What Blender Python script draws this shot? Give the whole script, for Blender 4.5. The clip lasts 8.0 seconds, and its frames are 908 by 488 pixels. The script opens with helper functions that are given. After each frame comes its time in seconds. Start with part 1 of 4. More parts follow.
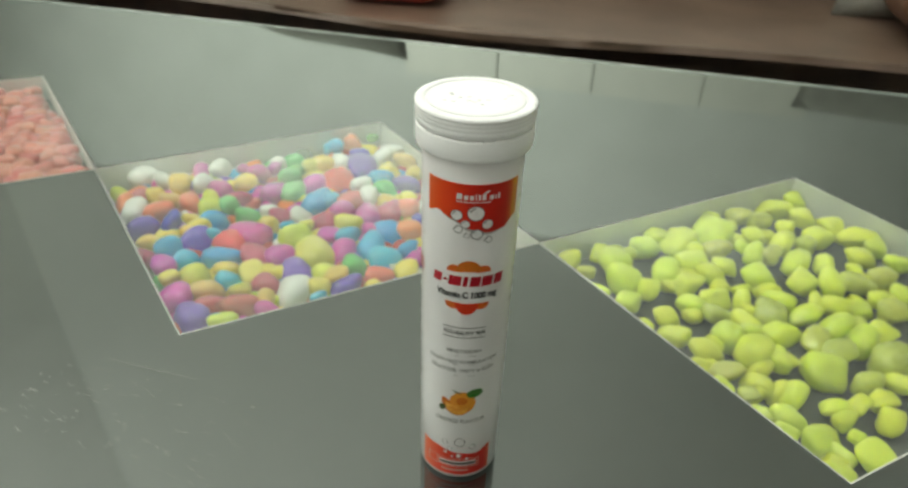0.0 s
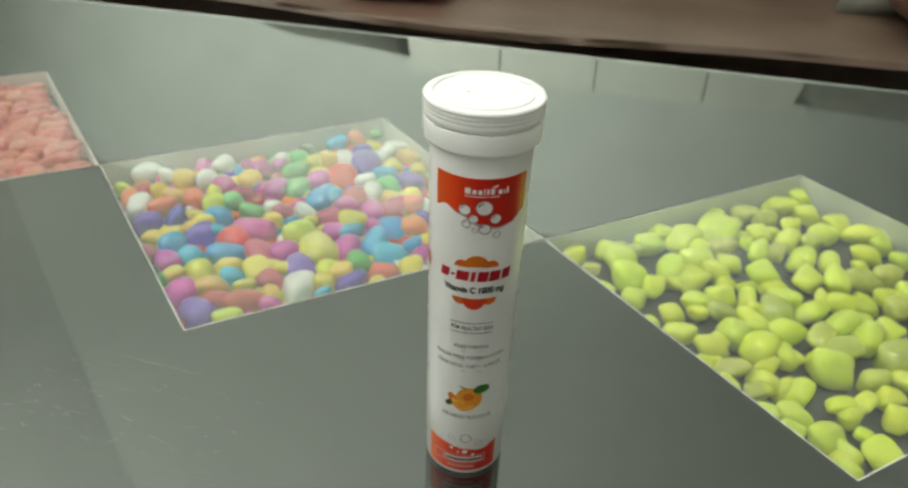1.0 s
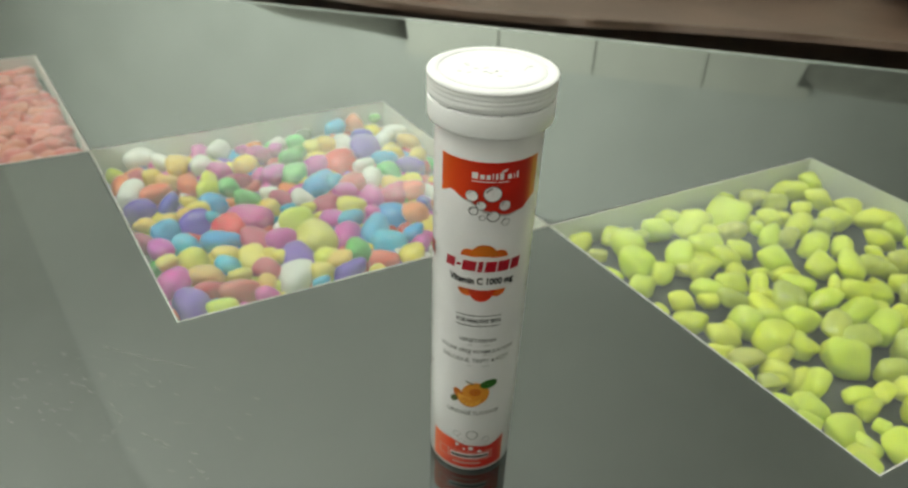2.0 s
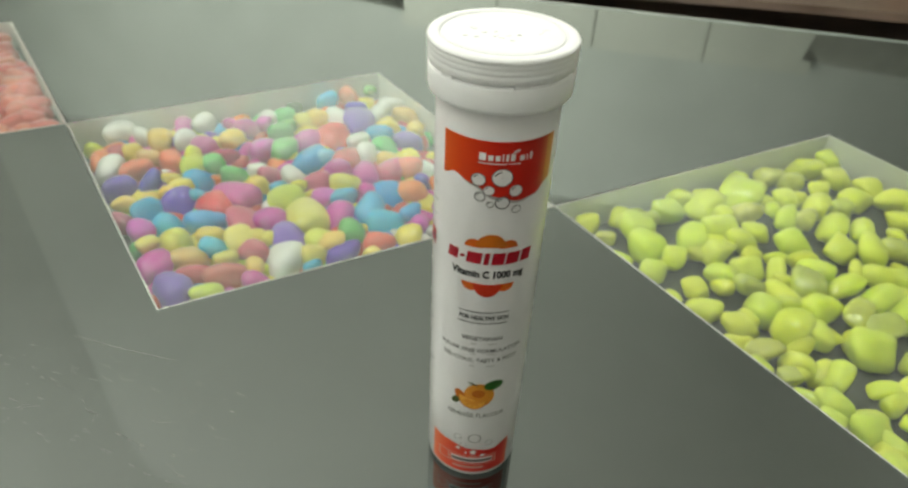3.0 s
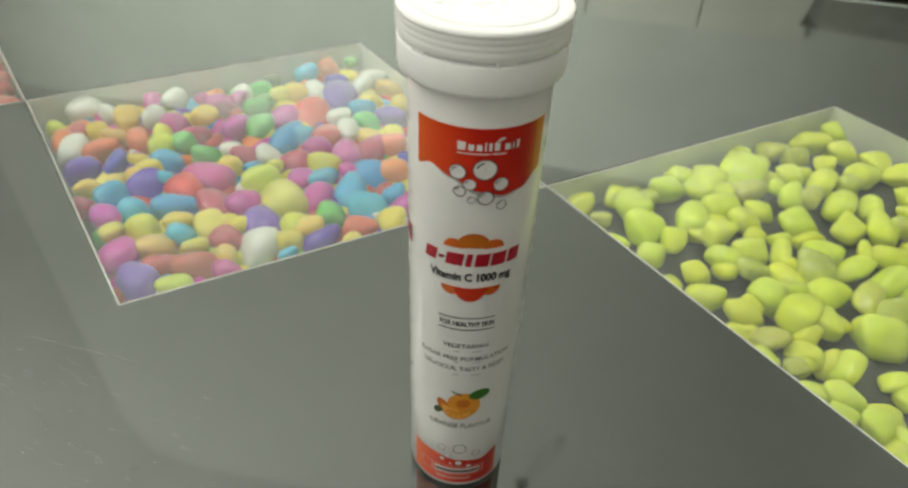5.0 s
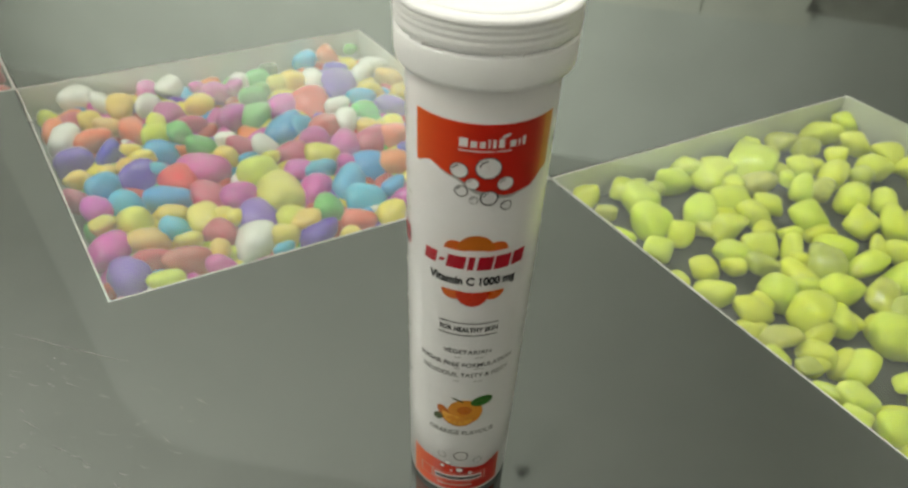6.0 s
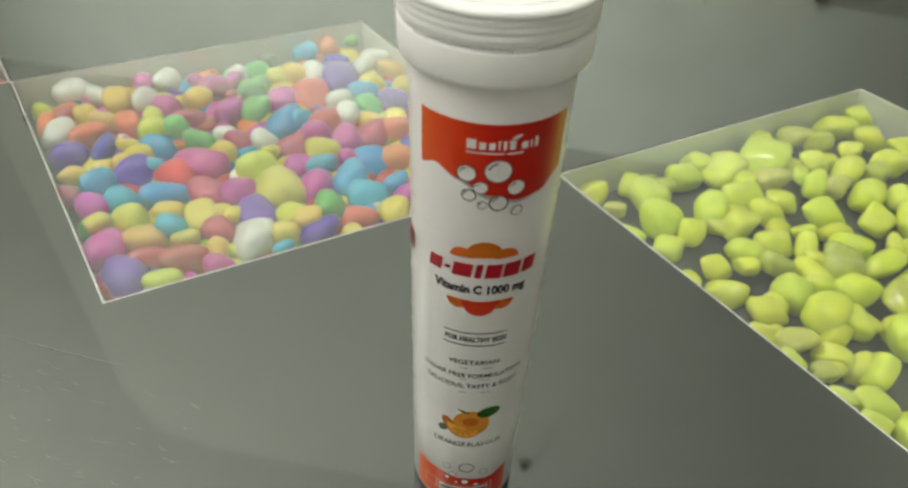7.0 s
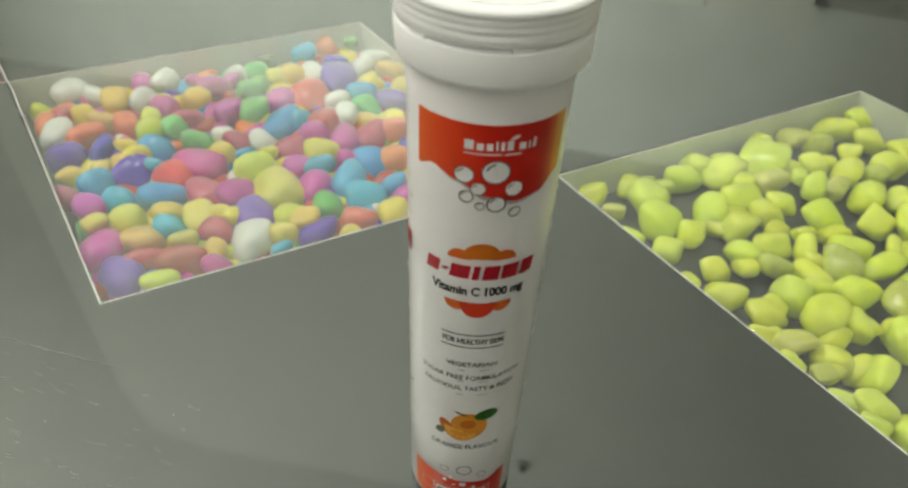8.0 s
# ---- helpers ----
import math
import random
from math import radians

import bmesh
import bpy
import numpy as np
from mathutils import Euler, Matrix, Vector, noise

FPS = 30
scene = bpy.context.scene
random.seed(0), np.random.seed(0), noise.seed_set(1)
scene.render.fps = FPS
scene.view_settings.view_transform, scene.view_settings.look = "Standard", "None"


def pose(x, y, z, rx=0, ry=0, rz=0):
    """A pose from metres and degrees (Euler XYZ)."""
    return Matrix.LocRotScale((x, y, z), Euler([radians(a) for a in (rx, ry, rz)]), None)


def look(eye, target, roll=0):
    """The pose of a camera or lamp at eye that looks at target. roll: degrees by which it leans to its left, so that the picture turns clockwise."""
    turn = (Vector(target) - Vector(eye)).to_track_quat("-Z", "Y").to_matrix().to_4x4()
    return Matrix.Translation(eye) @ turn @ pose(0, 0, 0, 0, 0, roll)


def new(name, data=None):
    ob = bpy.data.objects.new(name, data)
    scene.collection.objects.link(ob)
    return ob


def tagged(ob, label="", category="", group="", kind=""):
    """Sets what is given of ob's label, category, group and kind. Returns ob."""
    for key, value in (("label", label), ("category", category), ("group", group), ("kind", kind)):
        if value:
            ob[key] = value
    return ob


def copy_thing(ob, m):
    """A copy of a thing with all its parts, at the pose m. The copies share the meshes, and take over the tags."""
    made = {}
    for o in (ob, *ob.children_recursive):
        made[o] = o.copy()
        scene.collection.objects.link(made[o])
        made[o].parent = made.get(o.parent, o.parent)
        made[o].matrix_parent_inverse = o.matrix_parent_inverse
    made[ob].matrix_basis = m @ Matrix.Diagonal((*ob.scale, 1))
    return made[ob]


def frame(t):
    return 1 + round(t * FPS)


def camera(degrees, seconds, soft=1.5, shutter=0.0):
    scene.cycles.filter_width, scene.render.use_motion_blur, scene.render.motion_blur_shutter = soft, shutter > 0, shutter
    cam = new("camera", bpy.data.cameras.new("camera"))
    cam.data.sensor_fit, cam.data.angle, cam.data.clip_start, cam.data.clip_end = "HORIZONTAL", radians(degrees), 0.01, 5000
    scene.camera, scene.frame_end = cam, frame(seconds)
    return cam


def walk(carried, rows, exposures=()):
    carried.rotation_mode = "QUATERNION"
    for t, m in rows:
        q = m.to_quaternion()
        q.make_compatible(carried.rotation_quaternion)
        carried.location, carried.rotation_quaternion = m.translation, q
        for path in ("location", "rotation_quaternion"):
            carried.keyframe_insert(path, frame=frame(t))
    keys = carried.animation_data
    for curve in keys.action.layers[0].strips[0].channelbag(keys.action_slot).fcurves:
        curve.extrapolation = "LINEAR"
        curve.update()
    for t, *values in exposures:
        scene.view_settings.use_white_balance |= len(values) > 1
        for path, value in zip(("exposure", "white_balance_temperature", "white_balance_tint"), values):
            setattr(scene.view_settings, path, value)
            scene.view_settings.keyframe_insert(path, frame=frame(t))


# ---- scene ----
cam = camera(67.97, 8.0, soft=2.4)
cam.data.dof.use_dof = True
cam.data.dof.focus_distance = 0.17
cam.data.dof.aperture_fstop = 25.0
ROWS = [
    (0.0, 0.1747, -0.3255, 0.2059, 14.487, -33.052, -1.822),
    (0.5, 0.1746, -0.3279, 0.2066, 14.674, -33.035, -1.729),
    (1.0, 0.1729, -0.3258, 0.2047, 14.658, -33.237, -1.874),
    (2.5, 0.1653, -0.3082, 0.1945, 14.281, -35.532, -1.629),
    (3.0, 0.1623, -0.2981, 0.1901, 14.259, -36.678, -2.084),
    (3.5, 0.1627, -0.2917, 0.1897, 13.723, -37.089, -2.151),
    (4.0, 0.1622, -0.2867, 0.1867, 13.672, -37.805, -1.981),
    (4.5, 0.1616, -0.2822, 0.1846, 13.523, -38.567, -1.964),
    (6.0, 0.1591, -0.2695, 0.1801, 13.613, -40.268, -1.983),
    (6.5, 0.1577, -0.2651, 0.1779, 13.770, -40.817, -1.922),
    (7.0, 0.1566, -0.2619, 0.1770, 13.837, -40.971, -1.900),
    (7.5, 0.1562, -0.2600, 0.1756, 13.883, -41.210, -1.850),
    (8.0, 0.1568, -0.2612, 0.1765, 13.867, -40.863, -2.026),
]
EXPOSURE = -1.22
walk(cam, [(t, pose(x, y, z, 90 + pitch, roll, yaw)) for t, x, y, z, yaw, pitch, roll in ROWS], [(0.0, EXPOSURE, 6500, 10), (3.0, EXPOSURE, 6550, 11), (7.0, EXPOSURE, 6720, 14), (8.0, EXPOSURE, 6720, 14)])

# ---- world and lamps ----
# The table's top is z = 0; the middle of the coloured well is x = y = 0.
FLOOR, CEILING = -0.45, 2.20
WEST, EAST, SOUTH, NORTH = -4.40, 2.60, -4.20, 3.55

world = bpy.data.worlds.new("world")
world.use_nodes = True
world.node_tree.nodes["Background"].inputs[0].default_value = (0.5, 0.55, 0.6, 1)
world.node_tree.nodes["Background"].inputs[1].default_value = 0.05
scene.world = world


# ---- materials ----
def shader(name):
    m = bpy.data.materials.new(name)
    m.use_nodes = True
    nt = m.node_tree
    return m, nt, nt.nodes["Principled BSDF"]


def link(nt, a, b):
    nt.links.new(a, b)


def node(nt, kind, **values):
    n = nt.nodes.new(kind)
    for key, value in values.items():
        n.inputs[key.replace("_", " ")].default_value = value
    return n


def ramp(nt, fac, stops):
    n = nt.nodes.new("ShaderNodeValToRGB")
    e = n.color_ramp.elements
    while len(e) < len(stops):
        e.new(0.5)
    for el, (p, c) in zip(e, stops):
        el.position, el.color = p, (*c, 1)
    link(nt, fac, n.inputs[0])
    return n


def surface(name, dark, light, scale=20.0, rough=0.5, bump=0.1, bump_scale=200.0, vary=0.0, spec=0.5, metal=0.0, coat=0.0, rough_vary=0.08, coat_rough=0.10):
    """Colour mottled between two tones at two scales, with fine relief; vary shifts value and hue per object."""
    m, nt, p = shader(name)
    tc = nt.nodes.new("ShaderNodeTexCoord")
    n1 = node(nt, "ShaderNodeTexNoise", Scale=scale, Detail=5.0, Roughness=0.6)
    n2 = node(nt, "ShaderNodeTexNoise", Scale=bump_scale, Detail=3.0)
    link(nt, tc.outputs["Object"], n1.inputs["Vector"])
    link(nt, tc.outputs["Object"], n2.inputs["Vector"])
    r = ramp(nt, n1.outputs["Fac"], [(0.3, dark), (0.7, light)])
    out = r.outputs[0]
    if vary:
        oi = nt.nodes.new("ShaderNodeObjectInfo")
        hsv = nt.nodes.new("ShaderNodeHueSaturation")
        for sock, lo, hi, mul in (("Hue", 0.5 - 0.12 * vary, 0.5 + 0.12 * vary, 1.0), ("Value", 1 - 0.55 * vary, 1 + 0.45 * vary, 7.0), ("Saturation", 1 - 0.4 * vary, 1 + 0.25 * vary, 13.0)):
            fr = nt.nodes.new("ShaderNodeMath")
            fr.operation = "MULTIPLY"
            fr.inputs[1].default_value = mul
            link(nt, oi.outputs["Random"], fr.inputs[0])
            wr = nt.nodes.new("ShaderNodeMath")
            wr.operation = "FRACT"
            link(nt, fr.outputs[0], wr.inputs[0])
            mr = node(nt, "ShaderNodeMapRange", To_Min=lo, To_Max=hi)
            link(nt, wr.outputs[0], mr.inputs["Value"])
            link(nt, mr.outputs[0], hsv.inputs[sock])
        link(nt, out, hsv.inputs["Color"])
        out = hsv.outputs[0]
    link(nt, out, p.inputs["Base Color"])
    rr = node(nt, "ShaderNodeMapRange", To_Min=max(rough - rough_vary, 0.02), To_Max=rough + rough_vary)
    link(nt, n2.outputs["Fac"], rr.inputs["Value"])
    link(nt, rr.outputs[0], p.inputs["Roughness"])
    p.inputs["Specular IOR Level"].default_value = spec
    p.inputs["Metallic"].default_value = metal
    p.inputs["Coat Weight"].default_value = coat
    p.inputs["Coat Roughness"].default_value = coat_rough
    p.inputs["Coat IOR"].default_value = 1.55
    if bump:
        b = node(nt, "ShaderNodeBump", Strength=bump, Distance=0.001)
        link(nt, n2.outputs["Fac"], b.inputs["Height"])
        link(nt, b.outputs[0], p.inputs["Normal"])
    return m


def glass_material(name, backed):
    """Plate glass: mirror by the angle, else clear with a breath of green, or the black paint on its back."""
    m, nt, p = shader(name)
    nt.nodes.remove(p)
    lw = nt.nodes.new("ShaderNodeLayerWeight")
    lw.inputs["Blend"].default_value = 0.5
    pw = nt.nodes.new("ShaderNodeMath")
    pw.operation = "POWER"
    pw.inputs[1].default_value = 4.6
    link(nt, lw.outputs["Facing"], pw.inputs[0])
    ma = nt.nodes.new("ShaderNodeMath")
    ma.operation = "MULTIPLY_ADD"
    ma.inputs[1].default_value, ma.inputs[2].default_value = (0.40, 0.146) if backed else (0.40, 0.140)
    link(nt, pw.outputs[0], ma.inputs[0])
    gl = nt.nodes.new("ShaderNodeBsdfGlossy")
    gl.inputs["Color"].default_value = (0.915, 1.0, 0.965, 1)
    gl.inputs["Roughness"].default_value = 0.03
    if backed:
        tc = nt.nodes.new("ShaderNodeTexCoord")
        n1 = node(nt, "ShaderNodeTexNoise", Scale=7.0, Detail=6.0, Roughness=0.65)
        link(nt, tc.outputs["Object"], n1.inputs["Vector"])
        mr = node(nt, "ShaderNodeMapRange", From_Min=0.35, From_Max=0.75, To_Min=0.02, To_Max=0.07)
        link(nt, n1.outputs["Fac"], mr.inputs["Value"])
        link(nt, mr.outputs[0], gl.inputs["Roughness"])
        under = nt.nodes.new("ShaderNodeBsdfDiffuse")
        r = ramp(nt, n1.outputs["Fac"], [(0.35, (0.007, 0.008, 0.007)), (0.75, (0.014, 0.014, 0.013))])
        link(nt, r.outputs[0], under.inputs["Color"])
    else:
        under = nt.nodes.new("ShaderNodeBsdfTransparent")
        under.inputs["Color"].default_value = (0.88, 0.905, 0.89, 1)
    mix = nt.nodes.new("ShaderNodeMixShader")
    link(nt, ma.outputs[0], mix.inputs[0])
    link(nt, under.outputs[0], mix.inputs[1])
    link(nt, gl.outputs[0], mix.inputs[2])
    link(nt, mix.outputs[0], nt.nodes["Material Output"].inputs[0])
    return m


def clear_material():
    m, nt, p = shader("glass_body")
    nt.nodes.remove(p)
    tr = nt.nodes.new("ShaderNodeBsdfTransparent")
    tr.inputs["Color"].default_value = (0.97, 0.985, 0.975, 1)
    link(nt, tr.outputs[0], nt.nodes["Material Output"].inputs[0])
    return m


def glow(name, colour, strength):
    m, nt, p = shader(name)
    p.inputs["Base Color"].default_value = (0.8, 0.8, 0.8, 1)
    p.inputs["Emission Color"].default_value = (*colour, 1)
    p.inputs["Emission Strength"].default_value = strength
    return m


GLASS_TOP, GLASS_BODY = glass_material("clear_glass", False), clear_material()
BLACK_GLASS = glass_material("black_backed_glass", True)
GLASS_EDGE = surface("polished_glass_edge", (0.15, 0.18, 0.165), (0.23, 0.27, 0.25), 40, 0.15, 0.02)
WHITE_BOARD = surface("white_board", (0.60, 0.60, 0.575), (0.70, 0.70, 0.67), 30, 0.5, 0.15)
WELL_FLOOR = surface("dark_well_floor", (0.045, 0.046, 0.045), (0.08, 0.08, 0.08), 25, 0.5, 0.2)
DARK_WOOD = surface("dark_stained_wood", (0.020, 0.010, 0.006), (0.055, 0.028, 0.016), 14, 0.35, 0.2, 90)
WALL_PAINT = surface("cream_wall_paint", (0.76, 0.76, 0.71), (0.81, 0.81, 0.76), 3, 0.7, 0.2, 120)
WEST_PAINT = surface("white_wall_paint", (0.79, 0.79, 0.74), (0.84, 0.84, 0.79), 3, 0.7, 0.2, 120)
CEILING_PAINT = surface("ceiling_paint", (0.80, 0.80, 0.77), (0.85, 0.85, 0.82), 3, 0.8, 0.15, 120)
CEILING_SHADE = surface("ceiling_shade_paint", (0.66, 0.66, 0.63), (0.72, 0.72, 0.69), 3, 0.8, 0.15, 120)
FLOOR_TILE = surface("brown_floor_tile", (0.020, 0.012, 0.008), (0.035, 0.022, 0.016), 5, 0.35, 0.1, 60)
LEATHER = surface("brown_leather", (0.088, 0.056, 0.038), (0.145, 0.096, 0.068), 6, 0.45, 0.5, 260)
DARK_CLOTH = surface("dark_green_grey_cloth", (0.25, 0.25, 0.22), (0.33, 0.33, 0.29), 40, 0.85, 0.6, 500)
RED_CLOTH = surface("red_cloth", (0.55, 0.07, 0.05), (0.68, 0.11, 0.08), 40, 0.85, 0.6, 500)
NORTH_DIM_PAINT = surface("dimmed_wall_paint", (0.45, 0.465, 0.435), (0.50, 0.515, 0.485), 3, 0.7, 0.15, 120)
BROWN_CLOTH = surface("rust_brown_cloth", (0.10, 0.045, 0.022), (0.15, 0.07, 0.035), 30, 0.85, 0.6, 500)
PANEL_PAINT = surface("pale_cupboard_paint", (0.50, 0.50, 0.45), (0.55, 0.55, 0.49), 4, 0.45, 0.1, 80)
GAP_SHADE = surface("gap_shade", (0.22, 0.22, 0.19), (0.28, 0.28, 0.24), 20, 0.7, 0.1)
CAP_PLASTIC = surface("white_cap_plastic", (0.86, 0.865, 0.87), (0.90, 0.905, 0.91), 60, 0.34, 0.06, 700)
TUBE_PLASTIC = surface("white_tube_label", (0.76, 0.75, 0.76), (0.81, 0.80, 0.81), 60, 0.18, 0.08, 900)
HOOK_IRON = surface("dark_iron", (0.05, 0.05, 0.05), (0.09, 0.088, 0.085), 60, 0.5, 0.1, metal=0.6)
SCUFF = surface("pale_scuff", (0.34, 0.335, 0.32), (0.48, 0.47, 0.45), 300, 0.6, 0.0)
LAMP_BODY = surface("white_lamp_metal", (0.75, 0.75, 0.75), (0.82, 0.82, 0.82), 20, 0.4, 0.05)
SPOT_GLOW = glow("downlight_glow", (0.97, 1.0, 0.93), 26.0)
TUBE_GLOW = glow("cool_tube_glow", (0.96, 1.0, 0.88), 200.0)


# ---- building helpers ----
def part(name, bm, material, parent=None, label="", smooth=False):
    me = bpy.data.meshes.new(name)
    bm.normal_update()
    bm.to_mesh(me)
    bm.free()
    for mt in material if isinstance(material, (list, tuple)) else [material]:
        me.materials.append(mt)
    if smooth:
        for f in me.polygons:
            f.use_smooth = True
    ob = new(name, me)
    if parent:
        ob.parent = parent
    if label:
        ob["label"] = label
    return ob


def thing(name, at=(0, 0, 0), label="", category="", group="", kind=""):
    ob = new(name)
    ob.location = at
    ob.empty_display_size = 0.05
    return tagged(ob, label, category, group, kind)


def box(bm, x0, y0, z0, x1, y1, z1, bevel=0.0, segments=2):
    made = bmesh.ops.create_cube(bm, size=1.0)["verts"]
    bmesh.ops.scale(bm, vec=(x1 - x0, y1 - y0, z1 - z0), verts=made)
    bmesh.ops.translate(bm, vec=((x0 + x1) / 2, (y0 + y1) / 2, (z0 + z1) / 2), verts=made)
    if bevel:
        edges = list({e for v in made for e in v.link_edges})
        bmesh.ops.bevel(bm, geom=edges, offset=bevel, segments=segments, profile=0.5, affect="EDGES")
    return bm


def boxed(*a, **k):
    return box(bmesh.new(), *a, **k)


def prism(outline, z0, z1, bm=None):
    bm = bm or bmesh.new()
    low = [bm.verts.new((x, y, z0)) for x, y in outline]
    top = [bm.verts.new((x, y, z1)) for x, y in outline]
    bm.faces.new(top)
    bm.faces.new(low[::-1])
    n = len(outline)
    for i in range(n):
        bm.faces.new((low[i], low[(i + 1) % n], top[(i + 1) % n], top[i]))
    return bm


def lathe(profile, steps=96):
    """A turned body from (radius, height) pairs, from the bottom to the top; radius 0 closes it."""
    bm = bmesh.new()
    rings = []
    for r, z in profile:
        if r < 1e-6:
            rings.append([bm.verts.new((0, 0, z))])
        else:
            rings.append([bm.verts.new((r * math.sin(2 * math.pi * i / steps), -r * math.cos(2 * math.pi * i / steps), z)) for i in range(steps)])
    for a, b in zip(rings, rings[1:]):
        for i in range(steps):
            j = (i + 1) % steps
            if len(a) == 1 and len(b) > 1:
                bm.faces.new((a[0], b[j], b[i]))
            elif len(b) == 1 and len(a) > 1:
                bm.faces.new((a[i], a[j], b[0]))
            elif len(a) > 1:
                bm.faces.new((a[i], a[j], b[j], b[i]))
    return bm


# ---- the room ----
def room():
    t = 0.15
    tagged(part("floor", boxed(WEST - t, SOUTH - t, FLOOR - 0.1, EAST + t, NORTH + t, FLOOR), FLOOR_TILE), "brown glazed floor under the table and sofa", "floor", kind="structure")
    tagged(part("ceiling", boxed(WEST - t, SOUTH - t, CEILING, EAST + t, NORTH + t, CEILING + 0.1), CEILING_PAINT), "plain white painted ceiling", "ceiling", kind="structure")
    # darker sheet painting shade on the ceiling's south, edge bent towards the west wall
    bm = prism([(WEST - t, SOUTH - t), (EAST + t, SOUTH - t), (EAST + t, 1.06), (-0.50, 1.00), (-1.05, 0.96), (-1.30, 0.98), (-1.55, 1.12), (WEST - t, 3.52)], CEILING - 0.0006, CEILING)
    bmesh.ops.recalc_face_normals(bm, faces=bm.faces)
    tagged(part("ceiling_shade_sheet", bm, CEILING_SHADE), "thin darker sheet painting shade on the ceiling over the room's south", "ceiling", kind="structure")
    # toned darker than the other walls to lower its light in the glass
    tagged(part("wall_north", boxed(WEST, NORTH, FLOOR, EAST, NORTH + t, CEILING), NORTH_DIM_PAINT), "grey-green wall behind the sofa, toned down to dim its reflection", "wall", kind="structure")
    tagged(part("wall_south", boxed(WEST, SOUTH - t, FLOOR, EAST, SOUTH, CEILING), WALL_PAINT), "cream painted wall", "wall", kind="structure")
    tagged(part("wall_west", boxed(WEST - t, SOUTH - t, FLOOR, WEST, NORTH + t, CEILING), WEST_PAINT), "white painted wall with added trough lamps", "wall", kind="structure")
    tagged(part("wall_east", boxed(EAST, SOUTH - t, FLOOR, EAST + t, NORTH + t, CEILING), WALL_PAINT), "cream painted wall", "wall", kind="structure")


room()

# ---- the table ----
HALF_X, HALF_Y = 0.62, 0.3460
GLASS = 0.0060
WELLS = {               # west, south, east and north corner of each well
    "pink": ((-0.4575, 0.0000), (-0.3000, -0.1310), (-0.1445, 0.0000), (-0.3020, 0.1335)),
    "coloured": ((-0.1445, 0.0000), (0.0011, -0.1283), (0.1478, -0.0015), (0.0044, 0.1321)),
    "yellow": ((0.1478, -0.0015), (0.2834, -0.1315), (0.4360, 0.0000), (0.3045, 0.1324)),
}
DEPTH = -0.0200


def diamond(kind, inset=0.0):
    """West, south, east and north corner of a well, drawn in towards its middle."""
    w, s, e, n = WELLS[kind]
    k = inset * math.sqrt(2)
    return [(w[0] + k, w[1]), (s[0], s[1] + k), (e[0] - k, e[1]), (n[0], n[1] - k)]


def in_well(kind, u, v):
    """A place in a well from its diagonals: u from west to east, v from south to north, each from -1 to 1."""
    w, s, e, n = (Vector(c) for c in WELLS[kind])
    c = (w + s + e + n) / 4
    return c + u * (e - w) / 2 + v * (n - s) / 2


